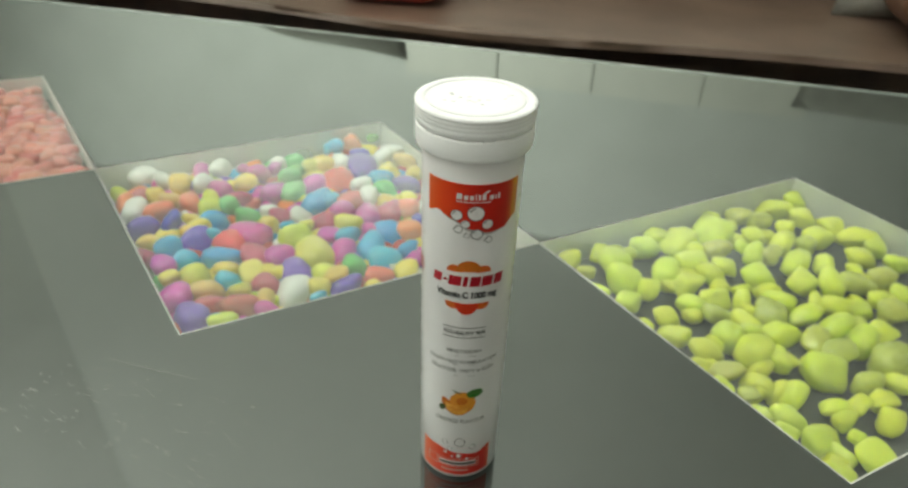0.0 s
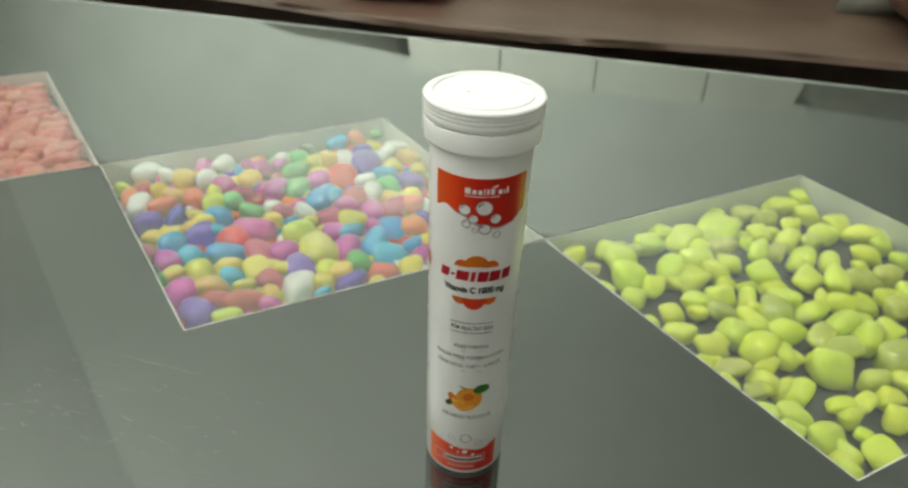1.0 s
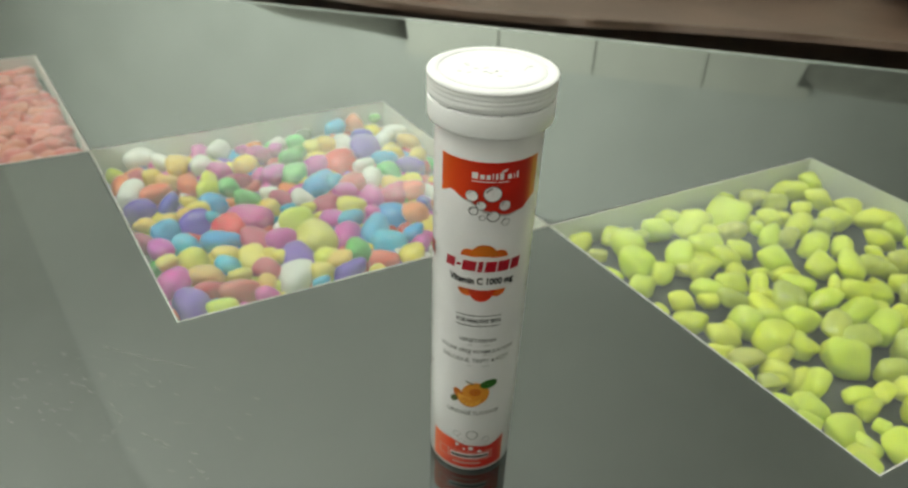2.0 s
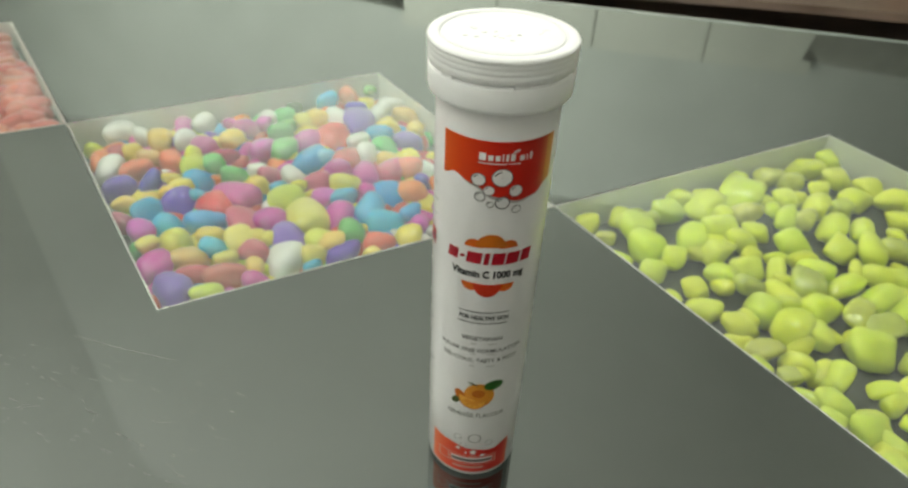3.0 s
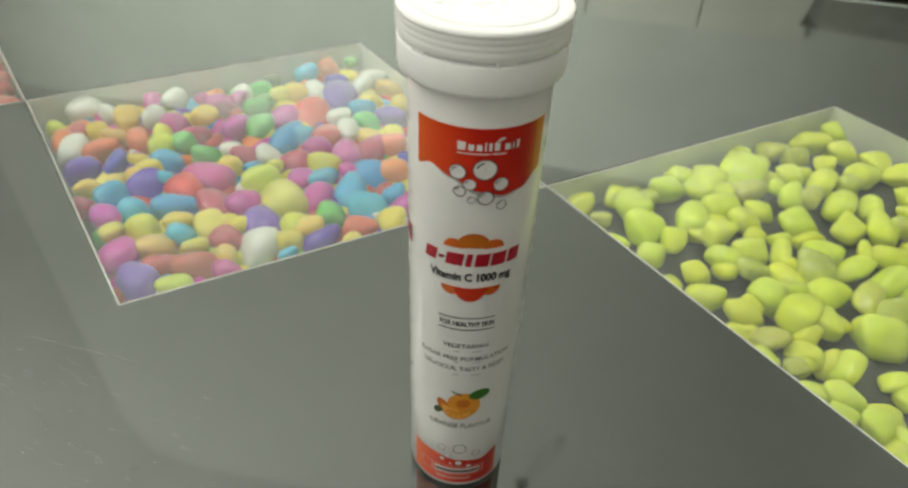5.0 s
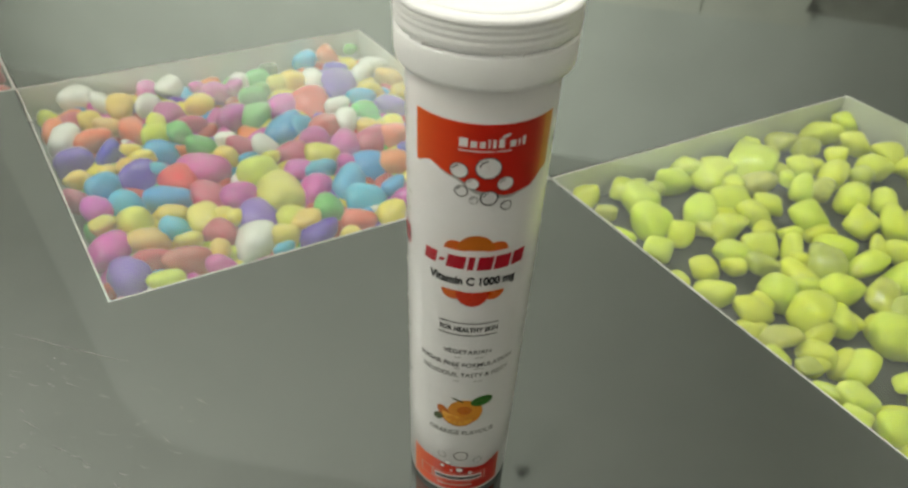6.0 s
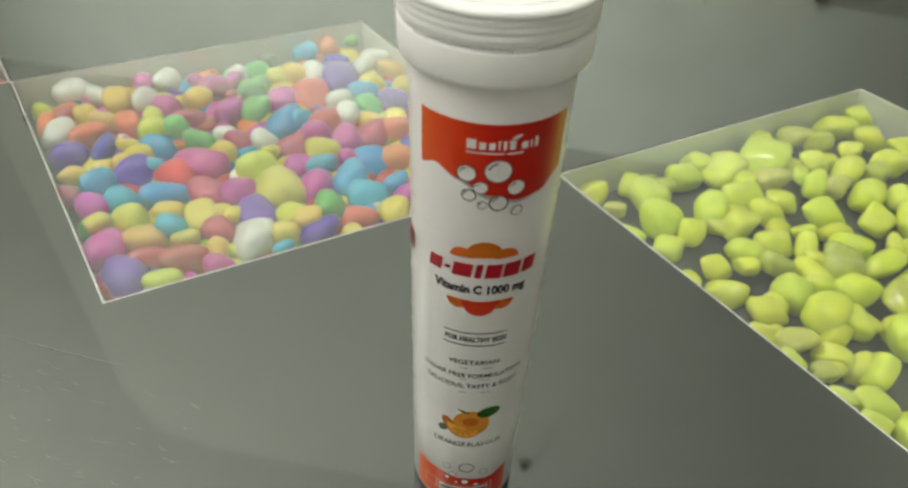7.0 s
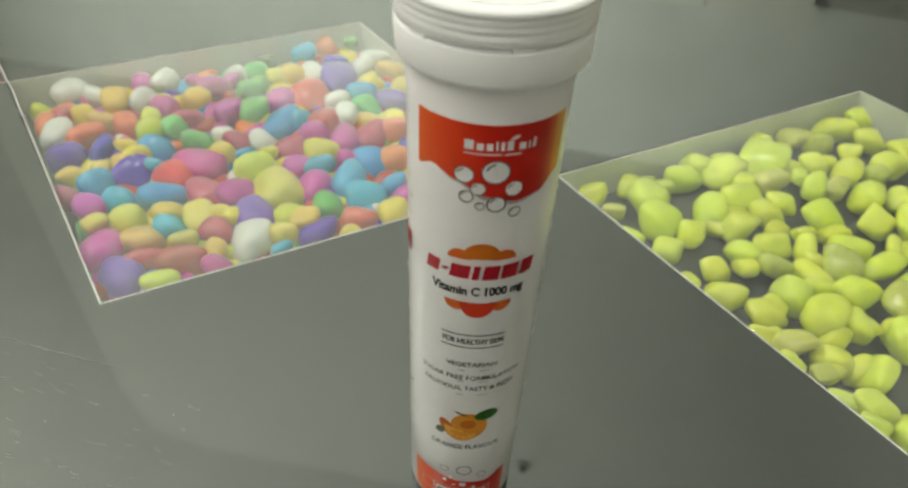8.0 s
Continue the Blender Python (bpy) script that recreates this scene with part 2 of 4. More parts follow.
def table():
    base = thing("coffee_table", (0, 0, FLOOR), "low coffee table with black-backed glass top and three pebble wells", "table")
    up = -FLOOR

    def add(name, bm, material, label="", smooth=False):
        bmesh.ops.translate(bm, vec=(0, 0, up), verts=bm.verts)
        return part(name, bm, material, base, label, smooth)

    # black-backed glass on both sides of the row of wells
    g = 0.0012
    painted = HALF_Y - 0.007
    north = [(-HALF_X, painted), (-HALF_X, 0.0002), (WELLS["pink"][0][0], 0.0002)]
    south = [(-HALF_X, -painted), (-HALF_X, -0.0002), (WELLS["pink"][0][0], -0.0002)]
    for west, low, east, high in WELLS.values():
        north += [high, (east[0], east[1] + g)]
        south += [low, (east[0], east[1] - g)]
    north += [(HALF_X, 0.0002), (HALF_X, painted)]
    south += [(HALF_X, -0.0002), (HALF_X, -painted)]
    for outline in (north[::-1], south):
        bm = prism(outline, -GLASS, 0)
        bmesh.ops.recalc_face_normals(bm, faces=bm.faces)
        rim = [e for e in bm.edges if all(v.co.z > -1e-6 and (abs(abs(v.co.y) - HALF_Y) < 1e-5 or abs(abs(v.co.x) - HALF_X) < 1e-5) for v in e.verts) and e.calc_length() > 0.2]
        bmesh.ops.bevel(bm, geom=rim, offset=0.0012, segments=2, profile=0.5, affect="EDGES")
        bm.normal_update()
        for f in bm.faces:
            out = abs(abs(f.calc_center_median().y) - HALF_Y) < 0.002 or abs(abs(f.calc_center_median().x) - HALF_X) < 0.002
            f.material_index = 1 if out and f.normal.z < 0.99 else 0
        add("black_glass", bm, [BLACK_GLASS, GLASS_EDGE], "glossy black-backed glass reflecting the pale room")
    for sy in (-1, 1):
        add("glass_margin", boxed(-HALF_X, min(sy * painted, sy * HALF_Y), -GLASS, HALF_X, max(sy * painted, sy * HALF_Y), 0.0, bevel=0.0008), GLASS_EDGE, "pale polished glass edge")
    # wells: four white walls, a dark floor and a clear pane flush with the top
    for kind in WELLS:
        outer, inside = diamond(kind, 0.0), diamond(kind, 0.0005)
        for i in range(4):
            j = (i + 1) % 4
            bm = prism([outer[i], outer[j], inside[j], inside[i]], DEPTH, 0.0)
            bmesh.ops.recalc_face_normals(bm, faces=bm.faces)
            add("well_wall", bm, WHITE_BOARD, "white inner wall of the pebble well")
        add("well_floor", prism(diamond(kind, 0.0), DEPTH - 0.004, DEPTH), WELL_FLOOR, "dark floor of the pebble well")
        bm = prism(diamond(kind, 0.0006), -0.0022, -0.0001)
        bm.normal_update()
        for f in bm.faces:
            f.material_index = 0 if f.normal.z > 0.9 else 1
        pane = add("glass_pane", bm, [GLASS_TOP, GLASS_BODY], "clear glass over the pebbles")
        pane.visible_shadow = False
    # dark wooden frame and legs
    z1 = -GLASS - 0.0005
    w = 0.03
    add("apron", boxed(-HALF_X + 0.03, HALF_Y - 0.06, z1 - 0.07, HALF_X - 0.03, HALF_Y - 0.05 + w, z1, bevel=0.003), DARK_WOOD)
    add("apron", boxed(-HALF_X + 0.03, -HALF_Y + 0.02, z1 - 0.07, HALF_X - 0.03, -HALF_Y + 0.02 + w, z1, bevel=0.003), DARK_WOOD)
    for sx in (-1, 1):
        x = sx * (HALF_X - 0.045)
        add("apron", boxed(x - w / 2, -HALF_Y + 0.05, z1 - 0.07, x + w / 2, HALF_Y - 0.05, z1, bevel=0.003), DARK_WOOD)
        for sy in (-1, 1):
            y = sy * (HALF_Y - 0.05)
            add("leg", boxed(x - 0.03, y - 0.03, FLOOR, x + 0.03, y + 0.03, z1 - 0.001, bevel=0.006), DARK_WOOD)


table()


def glass_marks():
    """A long fine scratch, short scuffs and dust on the glass."""
    rng = random.Random(17)
    bm = bmesh.new()

    def streak(x, y, length, turn, width):
        m = pose(x, y, 0.00012, 0, 0, turn)
        n = 6
        rows = []
        for i in range(n + 1):
            k = 2 * i / n - 1
            w = width * (1 - 0.85 * k * k)
            bend = 0.0004 * k * k
            rows.append([bm.verts.new(m @ Vector((k * length / 2, bend + sy * w / 2, 0))) for sy in (-1, 1)])
        for p, q in zip(rows, rows[1:]):
            bm.faces.new((p[0], q[0], q[1], p[1]))

    streak(0.0015, -0.1509, 0.046, -1, 0.00015)
    for i in range(90):
        streak(rng.uniform(-0.04, 0.06), rng.uniform(-0.198, -0.156), rng.uniform(0.0010, 0.0055), rng.gauss(-4, 7), rng.uniform(0.00004, 0.00010))
    tagged(part("glass_scuff", bm, SCUFF), "fine pale scratches and dust on the glass", "scratch", kind="stuff")


glass_marks()

# ---- pebbles ----
def pebble_mesh(name, seed, planes, sharp, material):
    """A tumbled stone: a sphere cut by soft planes, brought to a half-size of one along each axis."""
    rng = random.Random(seed)
    cuts = []
    for i in range(planes):
        n = Vector((rng.gauss(0, 1), rng.gauss(0, 1), rng.gauss(0, 1))).normalized()
        cuts.append((n, rng.uniform(0.66, 1.10)))
    for n in ((1, 0, 0), (-1, 0, 0), (0, 1, 0), (0, -1, 0), (0, 0, 1), (0, 0, -1)):
        cuts.append((Vector(n), rng.uniform(0.85, 1.15)))
    bm = bmesh.new()
    bmesh.ops.create_icosphere(bm, subdivisions=3, radius=1.0)
    off = Vector((seed * 3.1, seed * 1.7, seed * 0.9))
    for v in bm.verts:
        d = v.co.normalized()
        total = sum((max(d.dot(n), 0.0) / h) ** sharp for n, h in cuts)
        v.co = d * (total ** (-1 / sharp)) * (1 + 0.05 * noise.noise(d * 2.2 + off))
    lo = [min(v.co[i] for v in bm.verts) for i in range(3)]
    hi = [max(v.co[i] for v in bm.verts) for i in range(3)]
    for v in bm.verts:
        v.co = Vector([(v.co[i] - (lo[i] + hi[i]) / 2) / ((hi[i] - lo[i]) / 2) for i in range(3)])
    me = bpy.data.meshes.new(name)
    bm.to_mesh(me)
    bm.free()
    for f in me.polygons:
        f.use_smooth = True
    me.materials.append(material)
    return me


def paint(name, colour, rough=0.16, vary=0.25, glow_in=0.0):
    d = tuple(0.80 * c for c in colour)
    m = surface(name + "_pebble_paint", d, colour, 1.6, 0.34, 0.04, 4.0, vary, 0.2, coat=0.8, rough_vary=0.05, coat_rough=rough)
    if glow_in:
        p = m.node_tree.nodes["Principled BSDF"]
        p.inputs["Subsurface Weight"].default_value = glow_in
        p.inputs["Subsurface Radius"].default_value = (1.0, 1.0, 0.5)
        p.inputs["Subsurface Scale"].default_value = 0.006
    return m


PEBBLE = {
    "magenta": paint("magenta", (0.56, 0.030, 0.40), 0.085, glow_in=0.2),
    "purple": paint("purple", (0.085, 0.016, 0.46), 0.085, glow_in=0.2),
    "blue": paint("blue", (0.004, 0.36, 0.66), 0.085, 0.18, glow_in=0.2),
    "lime": paint("lime", (0.66, 0.68, 0.04), 0.085, 0.2, glow_in=0.2),
    "yellow": paint("yellow", (0.76, 0.55, 0.05), 0.085, 0.2, glow_in=0.2),
    "green": paint("green", (0.13, 0.48, 0.09), 0.085, glow_in=0.2),
    "white": paint("white", (0.76, 0.75, 0.71), 0.085, vary=0.08),
    "rose": paint("rose", (0.50, 0.032, 0.085), 0.085, glow_in=0.2),
    "coral": paint("coral", (0.78, 0.085, 0.030), 0.085, glow_in=0.2),
    "neon": paint("neon_yellow", (0.81, 0.90, 0.075), 0.10, 0.10, 0.8),
    "pink": paint("salmon_pink", (0.66, 0.13, 0.10), 0.3, 0.12),
}
PEBBLE["olive"] = paint("olive", (0.10, 0.13, 0.07))
PEBBLE["cloudy"] = surface("cloudy_pebble_stone", (0.46, 0.48, 0.06), (0.66, 0.69, 0.10), 1.8, 0.28, 0.04, 4.0, 0.12, coat=0.8, coat_rough=0.09)
LOOKS = {
    "magenta": "glossy magenta painted pebble among coloured ones", "purple": "glossy purple painted pebble among coloured ones",
    "blue": "glossy sky-blue painted pebble among coloured ones", "lime": "glossy lime-yellow painted pebble among coloured ones",
    "yellow": "glossy warm yellow painted pebble among coloured ones", "green": "glossy light green painted pebble among coloured ones",
    "white": "glossy white painted pebble among coloured ones", "rose": "glossy dark rose painted pebble among coloured ones",
    "coral": "glossy coral orange painted pebble among coloured ones", "olive": "dark olive pebble among coloured ones",
    "neon": "neon yellow tumbled pebble on dark well floor", "cloudy": "cloudy dull yellow glassy pebble on dark floor",
    "pink": "salmon pink tumbled pebble in a full well",
}
ANGULAR = ("neon", "cloudy", "pink")
MESHES = {k: [pebble_mesh(k + "_pebble", 31 * i + 7 * len(k) + ord(k[0]), 8 if k in ANGULAR else 6, 7.0 if k in ANGULAR else 3.0, m) for i in range(6)] for k, m in PEBBLE.items()}
shape_rng = random.Random(8)


def one_pebble(kind, c, x, y, z, a, b, turn):
    ob = new("pebble", MESHES[c][shape_rng.randrange(6)])
    a, b = min(max(a, b), (1.5 if kind == "yellow" else 1.32) * min(a, b)), min(a, b)
    if kind == "yellow":
        thick = min(max(0.9 * b, 0.5 * a), 0.0074)
    else:
        thick = min(max(1.1 * b, 0.75 * a), 0.0086)
    thick *= shape_rng.uniform(0.95, 1.04)
    z = min(max(z, DEPTH + 0.95 * thick), -0.0026 - thick) if kind == "yellow" else -0.0030 - thick
    ob.matrix_world = pose(x, y, z, shape_rng.uniform(-10, 10), shape_rng.uniform(-10, 10), turn + shape_rng.choice((0, 180))) @ Matrix.Diagonal((a, b, thick, 1))
    return tagged(ob, LOOKS[c], "pebble", "pebbles in the " + kind + " well")


def pebbles(kind, c, z, *rows):
    """Pebbles of one colour: x, y, half length and half width in millimetres, and the turn in degrees."""
    for x, y, a, b, turn in rows:
        one_pebble(kind, c, x / 1000, y / 1000, z + shape_rng.uniform(-0.0012, 0.0008), a / 1000, b / 1000, turn)


def pebble_bed(kind, z, colours, step, size, seed, keep=1.0):
    """The lower pebbles of a well, seen through the gaps, joined."""
    rng = random.Random(seed)
    verts, faces, mats = [], [], []
    used = sorted(set(colours))
    k = int(0.15 / step) + 1
    for i in range(-k, k + 1):
        for j in range(-k, k + 1):
            u, v = (i + rng.uniform(-0.3, 0.3)) * step / 0.148, (j + rng.uniform(-0.3, 0.3)) * step / 0.131
            if abs(u) + abs(v) > 0.93 or rng.random() > keep:
                continue
            x, y = in_well(kind, u, v)
            c = rng.choice(colours)
            me = MESHES[c][rng.randrange(6)]
            m = pose(x, y, z + rng.uniform(-0.001, 0.001), rng.uniform(-25, 25), rng.uniform(-25, 25), rng.uniform(0, 360)) @ Matrix.Diagonal((size * rng.uniform(0.85, 1.25), size * rng.uniform(0.7, 1.0), size * 0.75, 1))
            base = len(verts)
            verts += [m @ v.co for v in me.vertices]
            faces += [tuple(base + n for n in p.vertices) for p in me.polygons]
            mats += [used.index(c)] * len(me.polygons)
    me = bpy.data.meshes.new("pebble_bed")
    me.from_pydata(verts, [], faces)
    for c in used:
        me.materials.append(PEBBLE[c])
    me.polygons.foreach_set("material_index", mats)
    me.polygons.foreach_set("use_smooth", [True] * len(faces))
    return tagged(new("pebble_bed", me), "lower layer of " + kind + " pebbles in the well", "pebbles", kind="stuff")


MIXED = ["magenta", "purple", "blue", "lime", "yellow", "green", "white", "rose", "coral", "rose", "yellow", "magenta"]
pebbles("coloured", "white", -0.0080,
        (-119.8, 13.4, 9.4, 9, 69), (-104, 14.8, 9.8, 7.8, -57), (-78.3, 17.7, 9.8, 6.1, 51), (-78.8, 39.9, 10, 6.2, 89), (-99.3, -25.8, 10.4, 7.4, -66), (-44.5, 57.7, 7.4, 4.9, 20), (-4.7, 75.5, 13.6, 8.5, -70), (17.9, 92.7, 11.7, 8.9, 66), (23.4, 101.4, 9.3, 7.2, 49), (21.1, 47.3, 8.6, 5.4, 40), (31.2, 34.5, 10.6, 6.6, -71), (0.8, -1.5, 10.9, 6.8, -21), (-19.7, -4, 7.1, 4.4, 19), (28.6, -70.3, 12, 10.4, -52))
pebbles("coloured", "yellow", -0.0080,
        (-91.9, 10.9, 11.3, 7.1, -67), (-97.6, -6.4, 9.9, 6.2, -22), (-84.3, -8.9, 7.6, 5.4, 51), (-54, 26.7, 11.1, 6.9, 1), (-59, -26.4, 5.6, 4.4, 25), (-52.2, -29.6, 7.8, 6.6, 26), (-52.8, -41.2, 5.8, 3.6, 49), (-67.2, -55.7, 8.2, 5.1, 28), (-57.7, -48.6, 5.8, 3.6, 59), (-35.3, -83.2, 6.9, 4.3, 65), (-11.2, -68, 8.3, 5.2, 4), (3.4, -65.6, 8.8, 7.2, -60), (-14.9, -82.9, 10.4, 8.2, 14), (20, -83.5, 5.8, 3.6, -5), (11, -63.2, 6, 3.9, 36), (-16.2, 68.6, 8.6, 8, 61), (37.4, 94.5, 10.2, 8.1, -20), (31.9, 71.7, 9.9, 6.5, 51))
pebbles("coloured", "yellow", -0.0080,
        (50, 71.7, 6.7, 6, 25), (46.2, 30.9, 9.2, 5.7, 18), (57.7, 36.7, 7, 4.4, 18), (-12.5, -17.5, 7.4, 5.2, -9), (15.7, -62.8, 5.8, 3.6, 19), (46.5, -55.2, 7.5, 5.2, 16), (80.8, -39.1, 7.1, 6.7, 18), (41.9, -66.8, 7.8, 5.1, 25), (68.8, -59.4, 5.8, 3.6, 28))
pebbles("coloured", "magenta", -0.0080,
        (-89.3, 32.9, 7.6, 5.2, -66), (-62.5, 42, 5.8, 3.6, 32), (-64.3, 13.5, 10.1, 8.1, -8), (-19.8, -27.9, 16.4, 10.2, -6), (-47, -72.1, 7.6, 7.1, -56), (-27.5, -92.4, 12.4, 9.9, -43), (25.3, -91, 8.6, 5.4, 32), (-51.1, 45.1, 10.6, 7.6, 50), (-43.1, 49.2, 8.2, 5.1, -66), (-30.5, 21.1, 13.1, 8.2, -72), (-10.9, 43.5, 12.9, 9.5, -69), (21.4, 11.9, 8.2, 7.7, 41), (39.1, 13.3, 14.4, 9.7, -70), (27.3, -19.1, 8.2, 5.8, 18), (48.6, -5.8, 8.1, 5.1, 18), (8.9, -45.1, 8.9, 8.3, 21), (39.7, -28.3, 10.7, 9.1, -69), (81.6, -27.1, 5.3, 4.8, 18))
pebbles("coloured", "rose", -0.0080,
        (-45.4, 6.5, 10.8, 6.8, 18), (-105.6, -12.1, 6.7, 6.6, -5), (-3.8, -47.3, 13.5, 9.5, -36), (-59.3, -69.4, 5.8, 5.1, -57), (-3.3, -94.4, 10.1, 7.3, 13), (9.3, -89.3, 10.8, 8.6, 12), (12.9, -69.4, 9, 8.4, 11), (49.6, 20.6, 10.6, 9.8, -77), (23.4, 26.3, 15.5, 10, -71), (-10.2, -4.8, 10.9, 6.8, -8), (16.5, -5.2, 9.2, 6.7, 20))
pebbles("coloured", "coral", -0.0080,
        (-71.9, -8.3, 10.9, 6.8, -58), (-109.1, -20, 8.2, 5.7, -59), (-84.2, -22.3, 10.9, 6.8, 29), (-25.4, -41.5, 11.8, 10.2, -52), (-9.4, 109.5, 8.7, 8.1, -79), (3.1, 49.3, 13.1, 12.1, -65), (59, 26.7, 9.9, 7.8, 20), (67.1, 5.2, 10.2, 9.4, 21), (68.3, -47.9, 9.4, 5.9, 4))
pebbles("coloured", "purple", -0.0080,
        (-82.1, -40.9, 10, 6.9, 48), (-71.1, -30.3, 9.7, 7.8, 77), (-44.2, -42.8, 10.1, 9.1, 22), (-8.4, -106.7, 11, 8.6, -12), (4.1, 88.8, 7.8, 6.1, 22), (12.2, 73.8, 17.7, 11.8, -65), (50.2, 58, 13.3, 8.3, -10), (71.7, 9.8, 3.6, 3.6, 18), (23.9, -55.4, 12.3, 10.2, -41), (52.9, -58.5, 9.9, 8.4, 35))
pebbles("coloured", "lime", -0.0080,
        (-62.4, 0.4, 7.8, 4.9, -61), (-57.3, -8.8, 8.6, 5.4, 31), (-28.8, -74.2, 11.5, 7.8, -3), (4.1, -81.1, 7.4, 4.6, 42), (8, -104.8, 8.4, 5.8, 32), (-22, 61.1, 5.7, 4.9, 24), (9.8, -12.9, 4.8, 3.6, 24), (31.3, -0.5, 11.9, 7.4, 18), (6.9, -23.7, 12.5, 7.8, 46), (23.2, -34.6, 15.4, 12.6, -39), (40.9, -52.3, 10.2, 7.3, 44))
pebbles("coloured", "green", -0.0080,
        (-47.4, -3, 6.3, 6.1, 46), (-30.2, -10, 10.5, 6.8, 20), (-37.2, 64.5, 8.6, 8.2, -40), (-25.7, 50.5, 5.8, 3.6, 51), (-29.3, 45.7, 10.2, 6.4, 26), (-17.5, 25.3, 10.3, 8.3, -72), (3.8, 116, 5.8, 3.6, 22), (37.6, 47.6, 11.1, 7.4, -32), (51.7, -41.6, 9.1, 7.4, -69))
pebbles("coloured", "blue", -0.0080,
        (-46.7, -22.3, 11.6, 7.4, 20), (-36.1, -37.7, 5.8, 3.6, 24), (-54.5, -56.1, 10.5, 6.6, 71), (-37.9, -64.2, 9.6, 6, 8), (-21, -55.9, 13.5, 8.5, 8), (-6.6, -74.1, 7.3, 6.9, -53), (-19.9, 96.5, 8.1, 6.6, 39), (30.4, 61.5, 8.5, 6.3, -4), (1.2, 19.4, 13.4, 10.6, -66), (11.3, 21.2, 6, 5.6, 37), (0.4, -18.4, 4.8, 3.6, 25), (36, -15.3, 10.4, 6.5, 17), (57.8, -2.9, 9.3, 9.1, 33), (53.5, -19.3, 11, 9.6, 73), (75.3, -18.6, 8.9, 5.6, 42), (65.5, -30.5, 10.7, 7.6, 17), (46.1, -76.7, 5.8, 3.6, 32))
pebbles("coloured", "olive", -0.0080,
        (-34.4, 75.7, 7, 4.4, -2))
pebbles("yellow", "neon", -0.0122,
        (166, 6.1, 7.6, 6.6, -76), (165.3, 7.7, 5.1, 3.6, -40), (185, -20.7, 7.1, 4.4, -48), (181.9, 16.7, 6.7, 5.2, 90), (190.8, 8.2, 10.4, 8.5, -42), (196.4, -6.1, 9.6, 8.1, -26), (200.3, -25.6, 8.3, 6.7, 84), (210.6, -10.2, 9.3, 5.8, 88), (206.6, 32.2, 10.1, 7.4, 42), (214, 44.7, 7.9, 6, 22), (228, 54.6, 7, 4.4, 20), (227.1, 41.9, 12.2, 8.1, 56), (219.4, 7.9, 11.9, 7.4, -89), (233.2, 21.2, 10.3, 9.9, -72), (235.2, 33.2, 6.3, 5.7, 58), (231.8, 0.2, 10.2, 6.4, 41), (244.8, 11.6, 8.1, 7, 39), (252.6, 23.5, 8.3, 5.2, -2))
pebbles("yellow", "neon", -0.0122,
        (233.3, -18.3, 9.5, 5.9, -10), (245.7, -9.3, 9.1, 5.9, 22), (219.7, -34, 8.8, 5.5, 40), (223.3, -47.6, 8.6, 5.9, -7), (208.8, -43, 5.8, 3.6, -36), (248.7, 79.3, 7.5, 5.4, 21), (249.2, 62.7, 17.5, 12, 73), (290, 106, 10.9, 7.9, 21), (305.4, 119.1, 7.4, 6.6, 28), (306.7, 97.1, 9, 6.4, 22), (323.2, 91.7, 10.6, 6.8, -66), (313.7, 77.2, 11.9, 7.5, 47), (293.9, 81.8, 7.3, 5.9, 72), (289.5, 62.7, 10.4, 6.9, 69), (272.7, 63, 7.9, 6, 24), (263.9, 50, 5.8, 3.6, 84), (271.6, 43.8, 10.2, 6.4, 82), (294.7, 42, 10, 7.5, 72))
pebbles("yellow", "neon", -0.0122,
        (310.1, 44.9, 8.7, 5.4, 81), (336.3, 81.4, 12.5, 7.8, 21), (346.3, 79, 12, 7.5, 74), (332.8, 58.2, 10.6, 6.6, 21), (353.3, 58.2, 8.9, 5.6, 33), (326.2, 42.5, 5.8, 3.6, 7), (271, 17.9, 9.4, 7.8, 34), (260.4, 5, 5.8, 3.6, 24), (272.9, 8.2, 6.4, 4.6, 25), (279.1, -1.8, 8.9, 7.5, -31), (295.1, 21.2, 11.5, 7.2, 60), (310.8, 24.3, 12.2, 7.6, 74), (299.9, 5.5, 7.4, 4.6, 73), (259.2, -7.8, 7.2, 4.5, 83), (290.7, -11.1, 10, 6.2, 54), (260.5, -25.2, 8.5, 7.3, -64), (309.7, 2.2, 9.3, 6.3, 1), (319.4, 2, 8.7, 5.4, 23))
pebbles("yellow", "neon", -0.0122,
        (333.5, 15.7, 7.7, 5.2, 27), (346.1, 25.5, 9.6, 6, 72), (303.9, -16, 11.8, 7.4, 41), (314.3, -12.4, 5.6, 4.4, 51), (239.4, -53.5, 9.4, 5.9, 28), (249.3, -40.3, 8.4, 7.3, -20), (262.5, -32.6, 7.3, 4.8, 24), (260.7, -49.3, 10.1, 7.9, 65), (277.1, -30.6, 11, 6.8, 43), (273.9, -49.7, 8.8, 6.1, 71), (292.6, -54.1, 10.3, 8.8, 5), (314.4, -24.1, 10.9, 7.4, 65), (326.4, -15.4, 8.9, 6.7, 44), (324.4, -51.9, 7.5, 5.2, -19), (235.5, -66, 5.1, 3.6, -15), (260.9, -71.3, 8.1, 5.4, -4), (244.4, -78.1, 5.8, 3.6, -45), (275.5, -73.9, 7.6, 5.8, 59))
